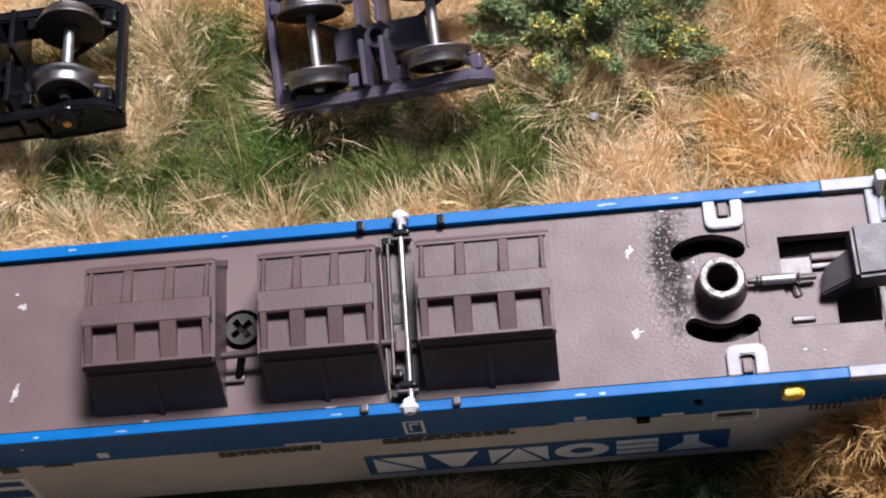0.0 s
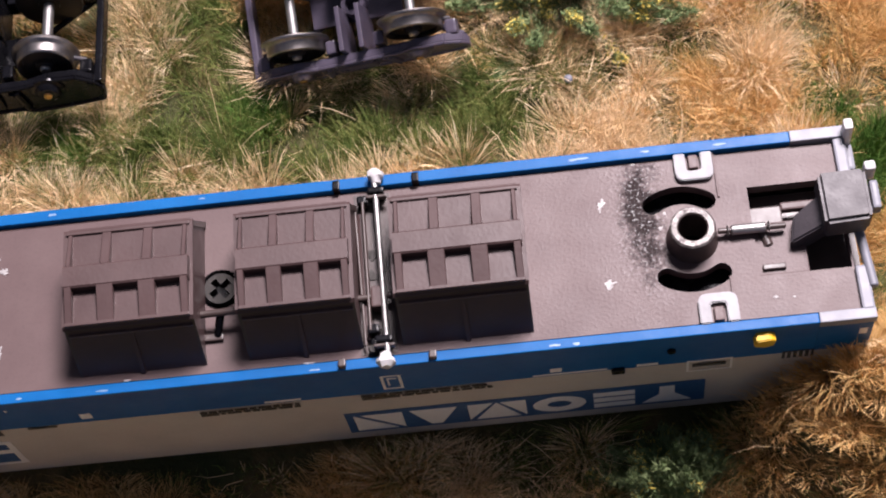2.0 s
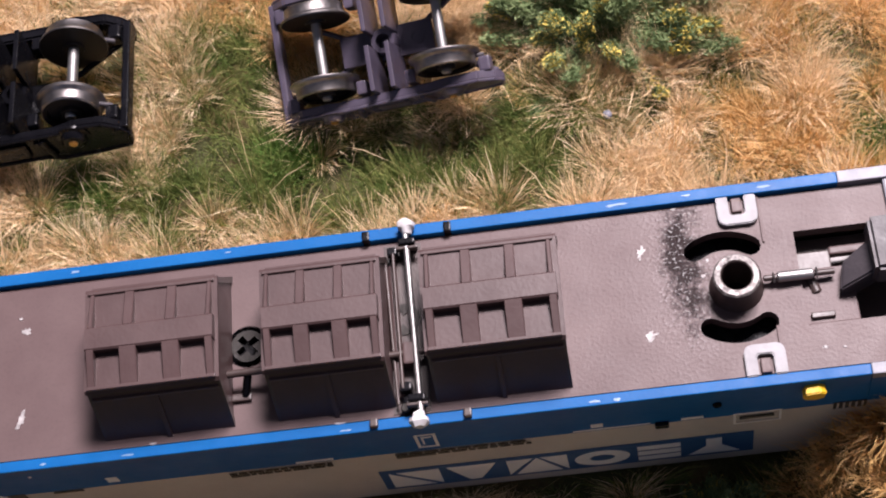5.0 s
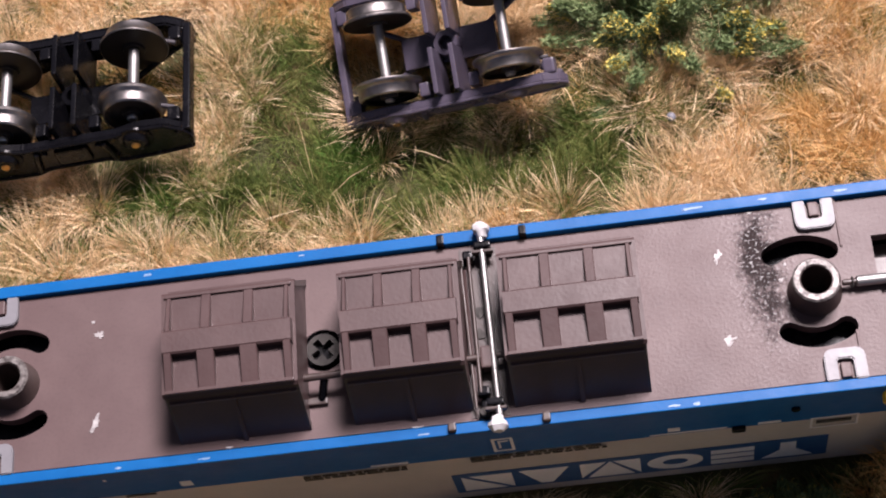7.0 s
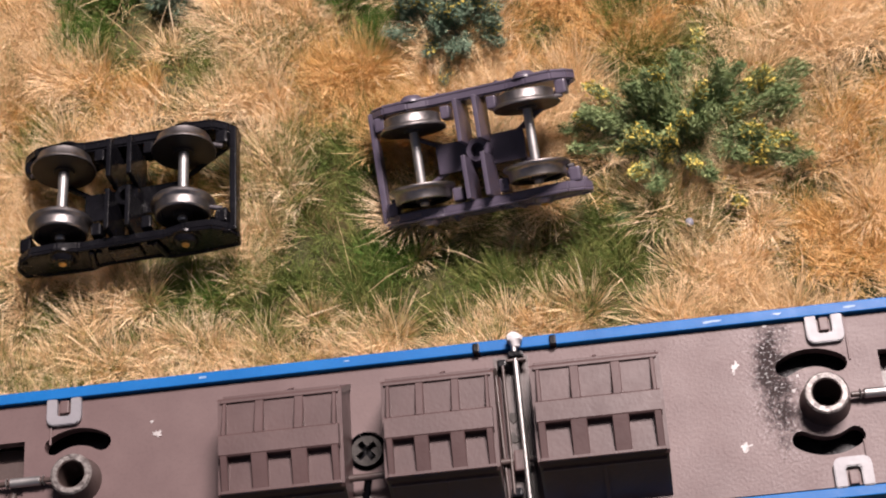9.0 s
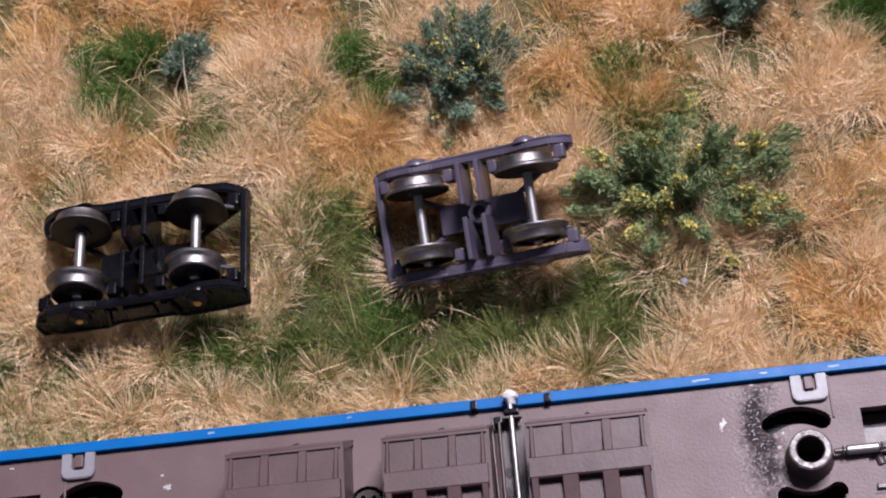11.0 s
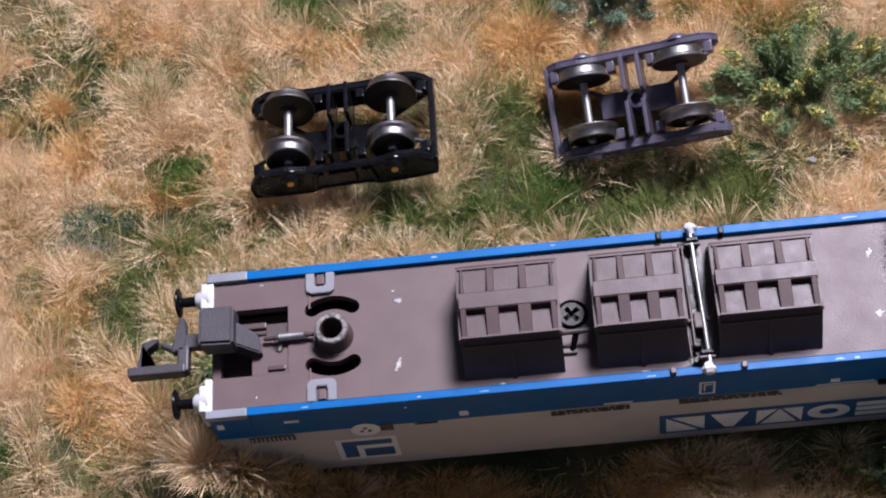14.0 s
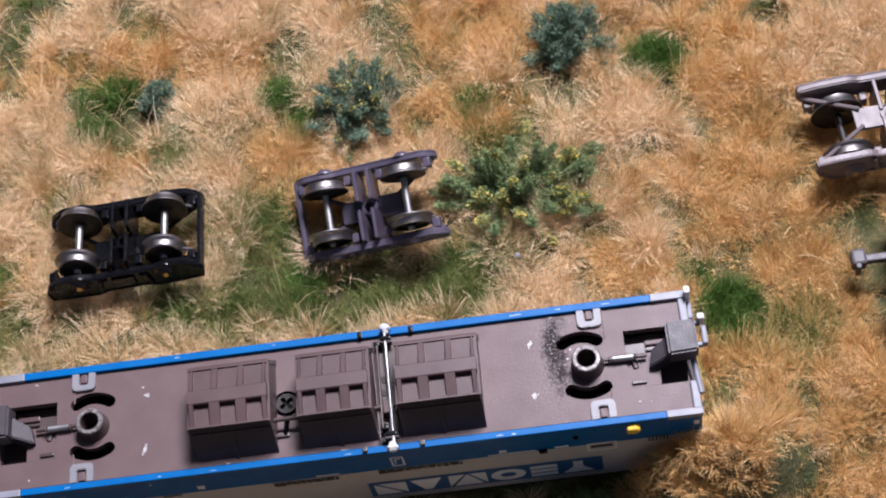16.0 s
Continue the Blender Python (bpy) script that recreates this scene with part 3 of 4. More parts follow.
    part("lamp_iron", cube(56.6, 58.4, 4.9, 5.6, -1.2, 0.0, 0.25), PALE, w)
    part("step_iron", cube(58.4, 59.3, 1.4, 4.6, -1.4, 0.1, 0.3), PALE, w)
    part("step_iron", cube(56.7, 58.5, 1.3, 2.0, -1.4, -0.4, 0.2), PALE, w)
    part("hand_rail", bar((56.3, 1.5, 0.3), (57.0, -7.2, 0.3), 0.5), PALE, w, smooth=True)
    part("roof", cube(-56.9, 56.9, -9.7, 9.7, LOW - 0.4, LOW + 0.2), GREY, w)
    # chutes and rigging
    chute(w, -22.6, -9.9, 3)
    chute(w, -5.25, 6.05, 3)
    chute(w, 10.35, 23.15, 3)
    brake_rigging(w)
    part("stay_bar", bar((-10.6, -3.7, 2.2), (-5.0, -3.6, 2.2), 0.38), DARKBROWN, w, smooth=True)
    part("stay_bar", bar((-7.9, -3.6, 2.0), (-8.6, -5.4, 0.2), 0.42), BLACK, w, smooth=True)
    part("stay_foot", cube(-10.0, -8.0, -5.9, -5.1, 0.0, 0.5, 0.15), DARKBROWN, w)
    screw(w, -8.3, -0.1)
    screw(w, 7.45, 0.75)
    for x, s in ((4.2, 1), (12.5, 1), (4.0, -1), (13.1, -1), (-31.0, -1)):
        if x > -30:
            part("sole_stud", cube(x - 0.38, x + 0.38, min(9.4 * s, 10.3 * s), max(9.4 * s, 10.5 * s), -0.3, 1.05, 0.15), BLACK if s > 0 else DARKBROWN, w)
    for x, y, a, b, t, sd in ((31.3, 4.9, 0.45, 0.95, -20, 1), (31.3, -4.0, 0.75, 0.6, 10, 2), (-31.2, 4.5, 0.65, 0.5, 0, 3), (-31.5, -5.0, 0.55, 1.15, -24, 4), (-31.9, 5.9, 0.25, 0.2, 0, 5), (35.0, 9.2, 0.3, 0.2, 0, 6), (47.4, -7.1, 0.4, 0.22, 0, 7), (49.2, -7.3, 0.22, 0.16, 0, 8), (-49.8, 8.7, 0.4, 0.2, 0, 9), (-50.5, -7.9, 0.2, 0.2, 0, 10), (-18.0, -9.1, 0.5, 0.14, 0, 11), (0.6, -9.2, 0.8, 0.14, 2, 12), (37.6, 3.2, 0.2, 0.3, 0, 13), (37.0, 1.6, 0.3, 0.25, 0, 14)):
        chip(deck, x, y, a, b, t, sd)
    coupling(w, -1, True)
    coupling(w, 1, False)
    for x, y, a, b, sd in ((25.3, -9.75, 0.9, 0.16, 31), (27.4, -9.8, 0.5, 0.2, 32), (1.2, -9.8, 0.7, 0.12, 33), (-20.5, -9.75, 0.8, 0.14, 34), (-29.0, -9.75, 0.4, 0.14, 35), (-44.0, -9.75, 0.6, 0.12, 36), (29.5, 9.7, 1.3, 0.2, 37), (44.0, 9.7, 0.9, 0.2, 38), (-26.0, 9.75, 0.8, 0.18, 39), (-10.0, 9.8, 0.5, 0.12, 40), (36.5, 9.75, 0.6, 0.15, 41)):
        rnd = random.Random(sd)
        y += 0.4 if y > 0 else -0.35
        pts = [(x + a * (0.4 + 0.7 * rnd.random()) * math.cos(2 * math.pi * k / 12), y + b * (0.4 + 0.7 * rnd.random()) * math.sin(2 * math.pi * k / 12)) for k in range(12)]
        part("rim_scuff", prism(bmesh.new(), pts, 0.04, Matrix.Translation((0, 0, 0.41 if y < 0 else 0.71))), SCUFF, w)
    # release lever
    bm = bmesh.new()
    prism(bm, [(-1.05, -0.7), (0.1, -1.0), (0.95, -0.6), (1.1, 0.5), (0.5, 0.95), (-0.9, 0.8), (-0.7, 0.2), (-1.1, 0.0)], 1.0, Matrix.Translation((45.8, -10.5, -1.3)) @ pose(0, 0, 0, 90, 0, 0))
    bmesh.ops.bevel(bm, geom=bm.edges[:], offset=0.12, segments=2, affect="EDGES")
    part("release_lever", bm, YELLOW, w, "chunky yellow-painted release lever")
    # marks on the near side
    ys = -10.51
    panel = side_sheet(w, "name_panel", 2.1, 40.4, -18.7, -12.7, NAVY, -10.42, 0.05, "dark blue name panel with white shapes")
    draw_name(panel)
    side_sheet(w, "emblem_ground", -42.0, -33.6, -18.0, -11.0, DECALWHITE, -10.42, 0.04)
    side_sheet(w, "emblem_block", -41.2, -34.3, -13.3, -11.8, NAVY, -10.47, 0.04)
    side_sheet(w, "emblem_block", -41.2, -39.3, -17.2, -13.3, NAVY, -10.47, 0.04)
    side_sheet(w, "emblem_block", -38.4, -34.3, -17.2, -14.6, NAVY, -10.47, 0.04)
    bm = bmesh.new()
    lathe(bm, [(0, 0.08), (1.9, 0.08), (2.0, 0)], 28, along((-37.2, -10.47, -7.7), (-37.2, -12, -7.7))[0])
    disc = part("round_plate", bm, DECALWHITE, w, "round white plate")
    for k in range(3):
        t = radians(90 + 120 * k)
        part("plate_spot", bar((-37.2 + 0.6 * math.cos(t), -10.53, -7.7 + 0.6 * math.sin(t)), (-37.2 + 0.6 * math.cos(t), -10.6, -7.7 + 0.6 * math.sin(t)), 0.28), DECALBLACK, disc)
    side_sheet(w, "data_plate", -35.2, -33.4, -8.8, -6.9, DECALBLACK, ys, 0.05)
    side_sheet(w, "vent_grille", -53.0, -46.8, -9.2, -7.6, DECALBLACK, ys, 0.05)
    for k in range(10):
        side_sheet(w, "grille_bar", -52.8 + 0.6 * k, -52.6 + 0.6 * k, -9.0, -7.8, GREY, ys - 0.05, 0.06)
    side_sheet(w, "vent_grille", 48.0, 51.2, -8.6, -6.8, DECALBLACK, ys, 0.05)
    for k in range(5):
        side_sheet(w, "grille_bar", 48.3 + 0.6 * k, 48.5 + 0.6 * k, -8.4, -7.0, GREY, ys - 0.05, 0.06)
    # white framed square under the knob
    for a, b, c, d in ((7.3, 9.4, -2.9, -2.6), (7.3, 9.4, -6.3, -6.0), (7.3, 7.6, -6.0, -2.9), (9.1, 9.4, -6.0, -2.9), (7.9, 8.9, -3.6, -3.3), (7.9, 8.1, -5.4, -3.6)):
        side_sheet(w, "white_mark", a, b, c, d, DECALWHITE, ys, 0.04)
    # text that is too small to read: rows of bars
    rnd = random.Random(5)
    for x0, x1, z1, head in ((4.7, 18.4, -7.55, 4.0), (-12.3, -1.8, -7.75, 1.9)):
        side_sheet(w, "text_bar", x0, x0 + head, z1 - 1.35, z1 - 0.65, DECALBLACK, ys, 0.04)
        for row in range(2):
            x = x0 + (head + 0.2 if row else 0.0)
            while x < x1 - 0.4:
                n = rnd.uniform(0.5, 1.6)
                side_sheet(w, "text_bar", x, min(x + n, x1), z1 - 0.5 - 0.72 * row, z1 - 0.72 * row, DECALBLACK, ys, 0.04)
                x += n + 0.22
    for a, b, c, d, m in ((-5.2, -1.4, -6.9, -6.45, DECALWHITE), (22.6, 30.2, -6.9, -6.6, DECALWHITE), (24.4, 25.6, -6.2, -5.2, DECALWHITE), (-24.3, -23.1, -6.2, -4.8, DECALWHITE), (-47.4, -45.4, -3.6, -2.9, DECALWHITE), (-31.2, -30.9, -2.2, -1.8, DECALWHITE), (38.3, 43.0, -7.1, -6.85, DECALWHITE), (38.3, 38.55, -9.6, -7.1, DECALWHITE), (42.75, 43.0, -9.6, -7.1, DECALWHITE), (38.3, 43.0, -9.85, -9.6, DECALWHITE), (38.9, 42.3, -8.6, -7.9, DECALBLACK), (55.3, 56.1, -3.8, -2.4, DECALWHITE), (-56.3, -55.4, -3.8, -2.4, DECALWHITE), (33.2, 35.4, -6.9, -6.3, DECALWHITE), (-30.5, -27.4, -7.9, -7.4, DECALBLACK)):
        side_sheet(w, "text_bar" if b - a > 2 else "small_mark", a, b, c, d, m, ys, 0.04)
    part("sole_bolt", bar((36.7, -10.4, -2.9), (36.7, -10.85, -2.9), 0.45), BLACK, w, smooth=True)
    part("sole_bracket", cube(30.6, 32.0, -10.95, -10.4, -7.3, -6.3, 0.2), BLACK, w)
    return w


def draw_name(panel):
    """Six plain white shapes in a row."""
    z0, z1 = -17.7, -13.2
    mid = 0.5 * (z0 + z1)
    flat = Matrix.Translation((0, -10.46, 0)) @ Matrix(((1, 0, 0, 0), (0, 0, -1, 0), (0, 1, 0, 0), (0, 0, 0, 1)))

    def quad(*pts):
        part("white_shape", prism(bmesh.new(), list(pts), 0.05, flat), DECALWHITE, panel)

    quad((3.0, z0), (7.4, z0), (3.0, z1))
    quad((8.2, z1), (3.8, z1), (8.2, z0))
    quad((9.0, z1), (11.0, z0), (12.2, z0), (14.1, z1))
    quad((15.2, z0), (15.2, z1), (17.9, z1))
    quad((15.9, z0), (18.3, z1), (20.7, z0))
    quad((21.4, z0), (21.4, z1), (18.7, z1))
    ring = [(24.95 + 2.85 * math.cos(2 * math.pi * i / 28), mid + 2.2 * math.sin(2 * math.pi * i / 28)) for i in range(28)]
    hole = [(24.95 + 1.3 * math.cos(2 * math.pi * i / 24), mid + 0.95 * math.sin(2 * math.pi * i / 24)) for i in range(24)]
    part("white_shape", pierced(ring, [hole], 0.05, 0.0, flat), DECALWHITE, panel)
    for k in range(3):
        h = z0 + 1.6 * k
        quad((28.6, h), (33.0, h), (33.0, h + 1.15), (28.6, h + 1.15))
    quad((33.8, z0), (35.6, mid), (35.6, z1), (37.2, z1), (37.2, mid), (39.0, z0))


make_wagon()


# ---- bogies ----
def bogie_side(bog, s, mat, gauge):
    """One side frame: a cranked beam with axle boxes; z = 0 is its spring-plank side."""
    y = gauge * s
    outline = [(-14.0, 1.0), (-13.7, -1.1), (-10.4, -1.5), (-5.2, -1.7), (-3.6, -1.0), (3.6, -1.0), (5.2, -1.7), (10.4, -1.5), (13.7, -1.1), (14.0, 1.0), (13.2, 2.4), (11.4, 3.7), (8.0, 3.9), (5.4, 3.2), (-5.4, 3.2), (-8.0, 3.9), (-11.4, 3.7), (-13.2, 2.4)]
    m = Matrix(((1, 0, 0, 0), (0, 0, 1, y - 0.6), (0, 1, 0, 0), (0, 0, 0, 1)))
    bm = prism(bmesh.new(), outline, 1.2, m)
    bmesh.ops.recalc_face_normals(bm, faces=bm.faces)
    bmesh.ops.bevel(bm, geom=bm.edges[:], offset=0.22, segments=2, affect="EDGES")
    f = part("side_frame", bm, mat, bog)
    yo = y + 0.6 * s
    # rolled edge all round the outer face
    bead = bmesh.new()
    for (xa, za), (xb, zb) in zip(outline, outline[1:] + outline[:1]):
        rod(bead, (xa * 0.985, yo, za * 0.93 + 0.05), (xb * 0.985, yo, zb * 0.93 + 0.05), 0.24, seg=8)
    part("edge_bead", bead, mat, f, smooth=True)
    for x in (-4.6, 4.6):
        part("damper", bar((x, yo + 0.2 * s, -0.7), (x * 0.86, yo + 0.2 * s, 2.6), 0.42, 0.36), mat, f, smooth=True)
    for x in (-7.7, 7.7):
        ab = bmesh.new()
        lathe(ab, [(0, 0.95), (1.05, 0.9), (1.35, 0.65), (1.5, 0.3), (1.95, 0.15), (2.0, -0.1)], 20, along((x, yo, 2.1), (x, yo + s, 2.1))[0])
        part("axle_box", ab, mat, f, smooth=True)
        part("axle_end", bar((x, yo + 0.5 * s, 2.1), (x, yo + 1.15 * s, 2.1), 0.5), BRASS, f, "brass pin point", smooth=True)
        # brake shoe hangers beside the wheel
        part("brake_block", cube(x + (3.9 if x < 0 else -5.2), x + (5.2 if x < 0 else -3.9), min(y - 2.6 * s, y - 0.9 * s), max(y - 2.6 * s, y - 0.9 * s), 1.5, 3.6, 0.25), mat, f)
        xe = 12.3 if x > 0 else -12.3
        part("brake_block", cube(xe - 0.75, xe + 0.75, min(y - 2.4 * s, y - 0.5 * s), max(y - 2.4 * s, y - 0.5 * s), 1.2, 3.0, 0.3), mat, f)
        part("brake_hanger", bar((xe, y - 2.6 * s, 2.4), (xe * 0.88, y - 2.6 * s, 3.2), 0.3), CHARCOAL, f, smooth=True)
    part("spring_nest", cube(-2.0, 2.0, min(yo, yo + 0.35 * s), max(yo, yo + 0.35 * s), -0.2, 2.4, 0.3), mat, f)
    for x in (-12.6, -3.2, 3.2, 12.6):
        part("rivet", bar((x, yo, 2.0), (x, yo + 0.3 * s, 2.0), 0.4), mat, f, smooth=True)
    return f


def wheelset(bog, x, zc, axle_mat, r=3.75, gauge=3.9):
    ax = part("axle", bar((x, -gauge - 2.3, zc), (x, gauge + 2.3, zc), 0.62, seg=20), axle_mat, bog, "bright steel axle with two wheels", smooth=True)
    for s in (-1, 1):
        m, n = along((x, gauge * s - 0.1 * s, zc), (x, (gauge + 2) * s, zc))
        bm = lathe(bmesh.new(), [(r + 0.55, 0.0), (r + 0.62, 0.15), (r + 0.5, 0.4), (r + 0.1, 0.6), (r, 0.75), (r - 0.05, 1.75), (r - 0.25, 1.9)], 48, m)
        part("tyre", bm, STEEL, ax, "bright turned steel tyre", smooth=True)
        bm = lathe(bmesh.new(), [(0.6, -0.25), (1.2, -0.25), (1.3, 0.0), (r + 0.5, -0.02), (r + 0.55, 0.05)], 48, m)
        part("wheel_back", bm, WHEELBACK, ax, "", smooth=True)
        bm = lathe(bmesh.new(), [(r - 0.2, 1.85), (r - 0.7, 1.7), (r - 0.8, 1.4), (1.2, 1.4), (1.1, 1.9), (0.6, 1.95)], 48, m)
        part("wheel_face", bm, WHEELBACK, ax, "", smooth=True)


def make_bogie(m, mat, label, gap_side, axle_mat=AXLE, size=1.0, wheel=3.75):
    b = thing("wagon_bogie", (0, 0, 0), label, "model bogie", "bogies taken off the wagon")
    for s in (-1, 1):
        bogie_side(b, s, mat, 7.2)
    for x in (-7.7, 7.7):
        wheelset(b, x, 3.4, axle_mat, wheel)
    # bolster: two webs with a slot between, and a spring plank
    for x in (-1.6, 1.0):
        for y0, y1 in ((-6.6, -0.9), (0.9, 6.6)):
            part("bolster_web", cube(x, x + 0.6, y0, y1, -0.8, 5.2, 0.12), mat, b)
    bm = bmesh.new()
    lathe(bm, [(0.9, -0.8), (0.9, 2.0), (1.5, 2.0), (1.7, 1.6), (1.7, -0.8)], 24, Matrix.Translation((0, 0, 0)))
    part("pivot_socket", bm, mat, b, smooth=True)
    part("spring_plank", cube(-6.0, 6.0, -2.0, 2.0, -0.4, 0.2, 0.12), mat, b)
    bm = lathe(bmesh.new(), [(0.85, 0), (0.85, 0.1), (0.7, 0.1), (0.7, 0)], 20, Matrix.Translation((4.0, 0, 0.2)))
    part("plank_mark", bm, mat, b)
    for sx in (-1, 1):
        if sx == gap_side:
            # open end with two converging stays
            for s in (-1, 1):
                part("diagonal_stay", bar((13.4 * sx, 6.6 * s, 0.9), (4.8 * sx, 1.6 * s, -0.7), 0.4, seg=8), mat, b)
        else:
            part("end_beam", cube(min(13.1 * sx, 14.0 * sx), max(13.1 * sx, 14.0 * sx), -7.6, 7.6, 0.4, 2.2, 0.2), mat, b)
            for s in (-1, 1):
                part("diagonal_stay", bar((13.4 * sx, 6.0 * s, 0.9), (4.8 * sx, 1.6 * s, -0.7), 0.35, seg=8), mat, b)
    b.matrix_world = Matrix.Translation(Vector(m[:3]) * MM) @ pose(0, 0, 0, *m[3:]) @ Matrix.Scale(size, 4)
    return b


make_bogie((-41.0, 44.6, -20.9, -6, -2.4, 1.2), BLACK, "upturned black bogie with bright wheels lying tilted in grass", -1, size=1.05, wheel=3.35)
make_bogie((4.9, 45.4, -20.0, 19, -10.5, -0.4), BOGIE_BROWN, "upturned dark brown-grey bogie with bright wheels against a bush", 1, size=0.97)
make_bogie((98.4, 48.8, -17.0, 180, 0, 3), paint("bogie_weathered", (0.10, 0.078, 0.08), (0.16, 0.128, 0.13), 0.45, spec=0.5), "weathered brown-grey bogie standing on its wheels in ochre grass", -1, WHEELBACK, 1.08)


def make_far_wagon():
    w = thing("parked_wagon", (100, 14, LOW), "second pale grey model wagon with dark coupling in the grass", "model wagon")
    part("body_end", cube(90.2, 117, 4.0, 17.5, LOW, -8, 0.3), PALE, w)
    part("corner_plate", cube(88.2, 90.4, 9.0, 15.0, -20, -12.0, 0.4), PALE, w)
    part("coupling_mount", cube(91.4, 117, 24.0, 32.0, LOW, -15.0, 0.3), PALE, w)
    k = part("coupling_shank", cube(86.0, 92.0, 21.2, 22.6, -19.6, -18.2, 0.25), CHARCOAL, w, "dark grey knuckle coupling")
    part("coupling_knuckle", cube(83.6, 86.2, 20.6, 23.6, -20.2, -17.6, 0.5), CHARCOAL, k)
    part("knuckle_pin", bar((84.6, 20.2, -20.5), (84.6, 20.2, -17.4), 0.5), CHARCOAL, k, smooth=True)
    part("underframe_end", cube(91.0, 116, 17.4, 24.2, LOW, -17.0, 0.3), CHARCOAL, w)
    w.location.x += 3.0 * MM


make_far_wagon()


# ---- grass and bushes ----
rng = np.random.default_rng(7)


def raw_mesh(name, verts, faces_loops, starts, totals, material):
    me = bpy.data.meshes.new(name)
    me.vertices.add(len(verts))
    me.vertices.foreach_set("co", np.ascontiguousarray(verts, dtype=np.float32).ravel())
    me.loops.add(len(faces_loops))
    me.loops.foreach_set("vertex_index", faces_loops.astype(np.int32))
    me.polygons.add(len(starts))
    me.polygons.foreach_set("loop_start", starts.astype(np.int32))
    me.update(calc_edges=True)
    me.validate()
    me.materials.append(material)
    return me


def blades(base, tip, bend, width):
    """Fibres from base to tip, sagging by bend, each a quad and a triangle."""
    n = len(base)
    d = tip - base
    side = np.cross(d, rng.normal(size=(n, 3)))
    side /= np.linalg.norm(side, axis=1)[:, None] + 1e-9
    mid = base + d * 0.55 + bend
    w = width[:, None]
    v = np.stack([base - side * w, base + side * w, mid - side * w * 0.8, mid + side * w * 0.8, tip], 1).reshape(-1, 3) * MM
    o = (np.arange(n) * 5)[:, None]
    loops = (o + np.array([[0, 1, 3, 2, 2, 3, 4]])).ravel()
    st = (np.arange(n) * 7)[:, None] + np.array([[0, 4]])
    return v, loops, st.ravel(), np.tile([4, 3], n)


def lumps(x, y, scale, seed):
    """Smooth uneven field, about -1 to 1."""
    r = np.random.default_rng(seed)
    f = np.zeros_like(x)
    for k in range(9):
        a = r.uniform(0, 2 * np.pi)
        q = r.uniform(0.5, 1.6) / scale
        f += np.sin((x * np.cos(a) + y * np.sin(a)) * q * 2 * np.pi / 2.2 + r.uniform(0, 6.28))
    return f / 4.0


def ground_z(x, y):
    return np.array([height(a, b) for a, b in zip(x, y)])


def blob(x, y, spots):
    f = np.zeros_like(x)
    for cx, cy, rx, ry, s in spots:
        f += s * np.exp(-(((x - cx) / rx) ** 2 + ((y - cy) / ry) ** 2))
    return f


# green patches; extra green at (1, 31) also colours in the second bogie's shade
GREEN = [(-50, 18, 14, 5, 0.9), (-20, 17, 10, 4, 0.7), (-18, 38, 9, 11, 1.6), (-31, 30, 15, 6, 1.5), (-50, 28, 8, 5, 0.8), (1, 31, 17, 7, 2.2), (20, 29, 10, 5, 1.2), (-19, 51, 7, 7, 1.0), (-62, 36, 5, 8, 0.7), (8, 44, 9, 6, 0.4), (24, 36, 8, 5, 0.9), (-30, 67, 8, 6, 0.8), (-49, 69, 6, 5, 0.9), (-80, 35, 8, 7, 1.2), (-54, 44, 5, 9, 0.9), (-63, 29, 7, 5, 0.9), (-58, 22, 8, 7, 0.9), (-78, 14, 6, 5, 0.9), (-84, 67, 6, 5, 0.9), (-92, 33, 5, 6, 0.8), (-69, 62, 5, 5, 0.7), (-95, -2, 7, 6, 0.8), (32, -13, 14, 7, 1.3), (0, -13, 22, 4, 0.45), (56, 49, 5, 5, 0.8), (-61, 8, 6, 9, 1.0), (-101, 43, 7, 8, 0.8), (58, 75, 9, 6, 0.7), (-62, -8, 6, 6, 0.9), (31, 58, 9, 5, 0.9), (75, 15, 7, 5, 0.6), (-72, -2, 5, 4, 0.6), (-20, 71, 5, 5, 0.4), (45, 46, 5, 4, 0.5)]
DENSE = [(66, 16.5, 5.5, 6.5, 1.2), (59.8, 27, 2.6, 2.6, 1.1), (-12, 76, 3.5, 2.6, 1.2), (-51, 80.5, 2.8, 2.4, 1.1), (-44, 81.5, 2.6, 2.2, 1.0), (-7, 69, 3.2, 2.8, 1.1), (25, 68, 2.6, 2.6, 1.0), (-50, 72.5, 4.2, 3.4, 1.0), (-68, 44, 4.5, 3.5, 1.2), (-103, 42.5, 4, 3, 1.0), (-94, -5, 2.6, 2.6, 1.1), (-100, 13, 3, 5, 1.1), (59, 72, 5, 4, 1.0), (-9, 35, 2.2, 2.6, 0.8), (-31, 33.5, 2.4, 1.8, 0.8)]
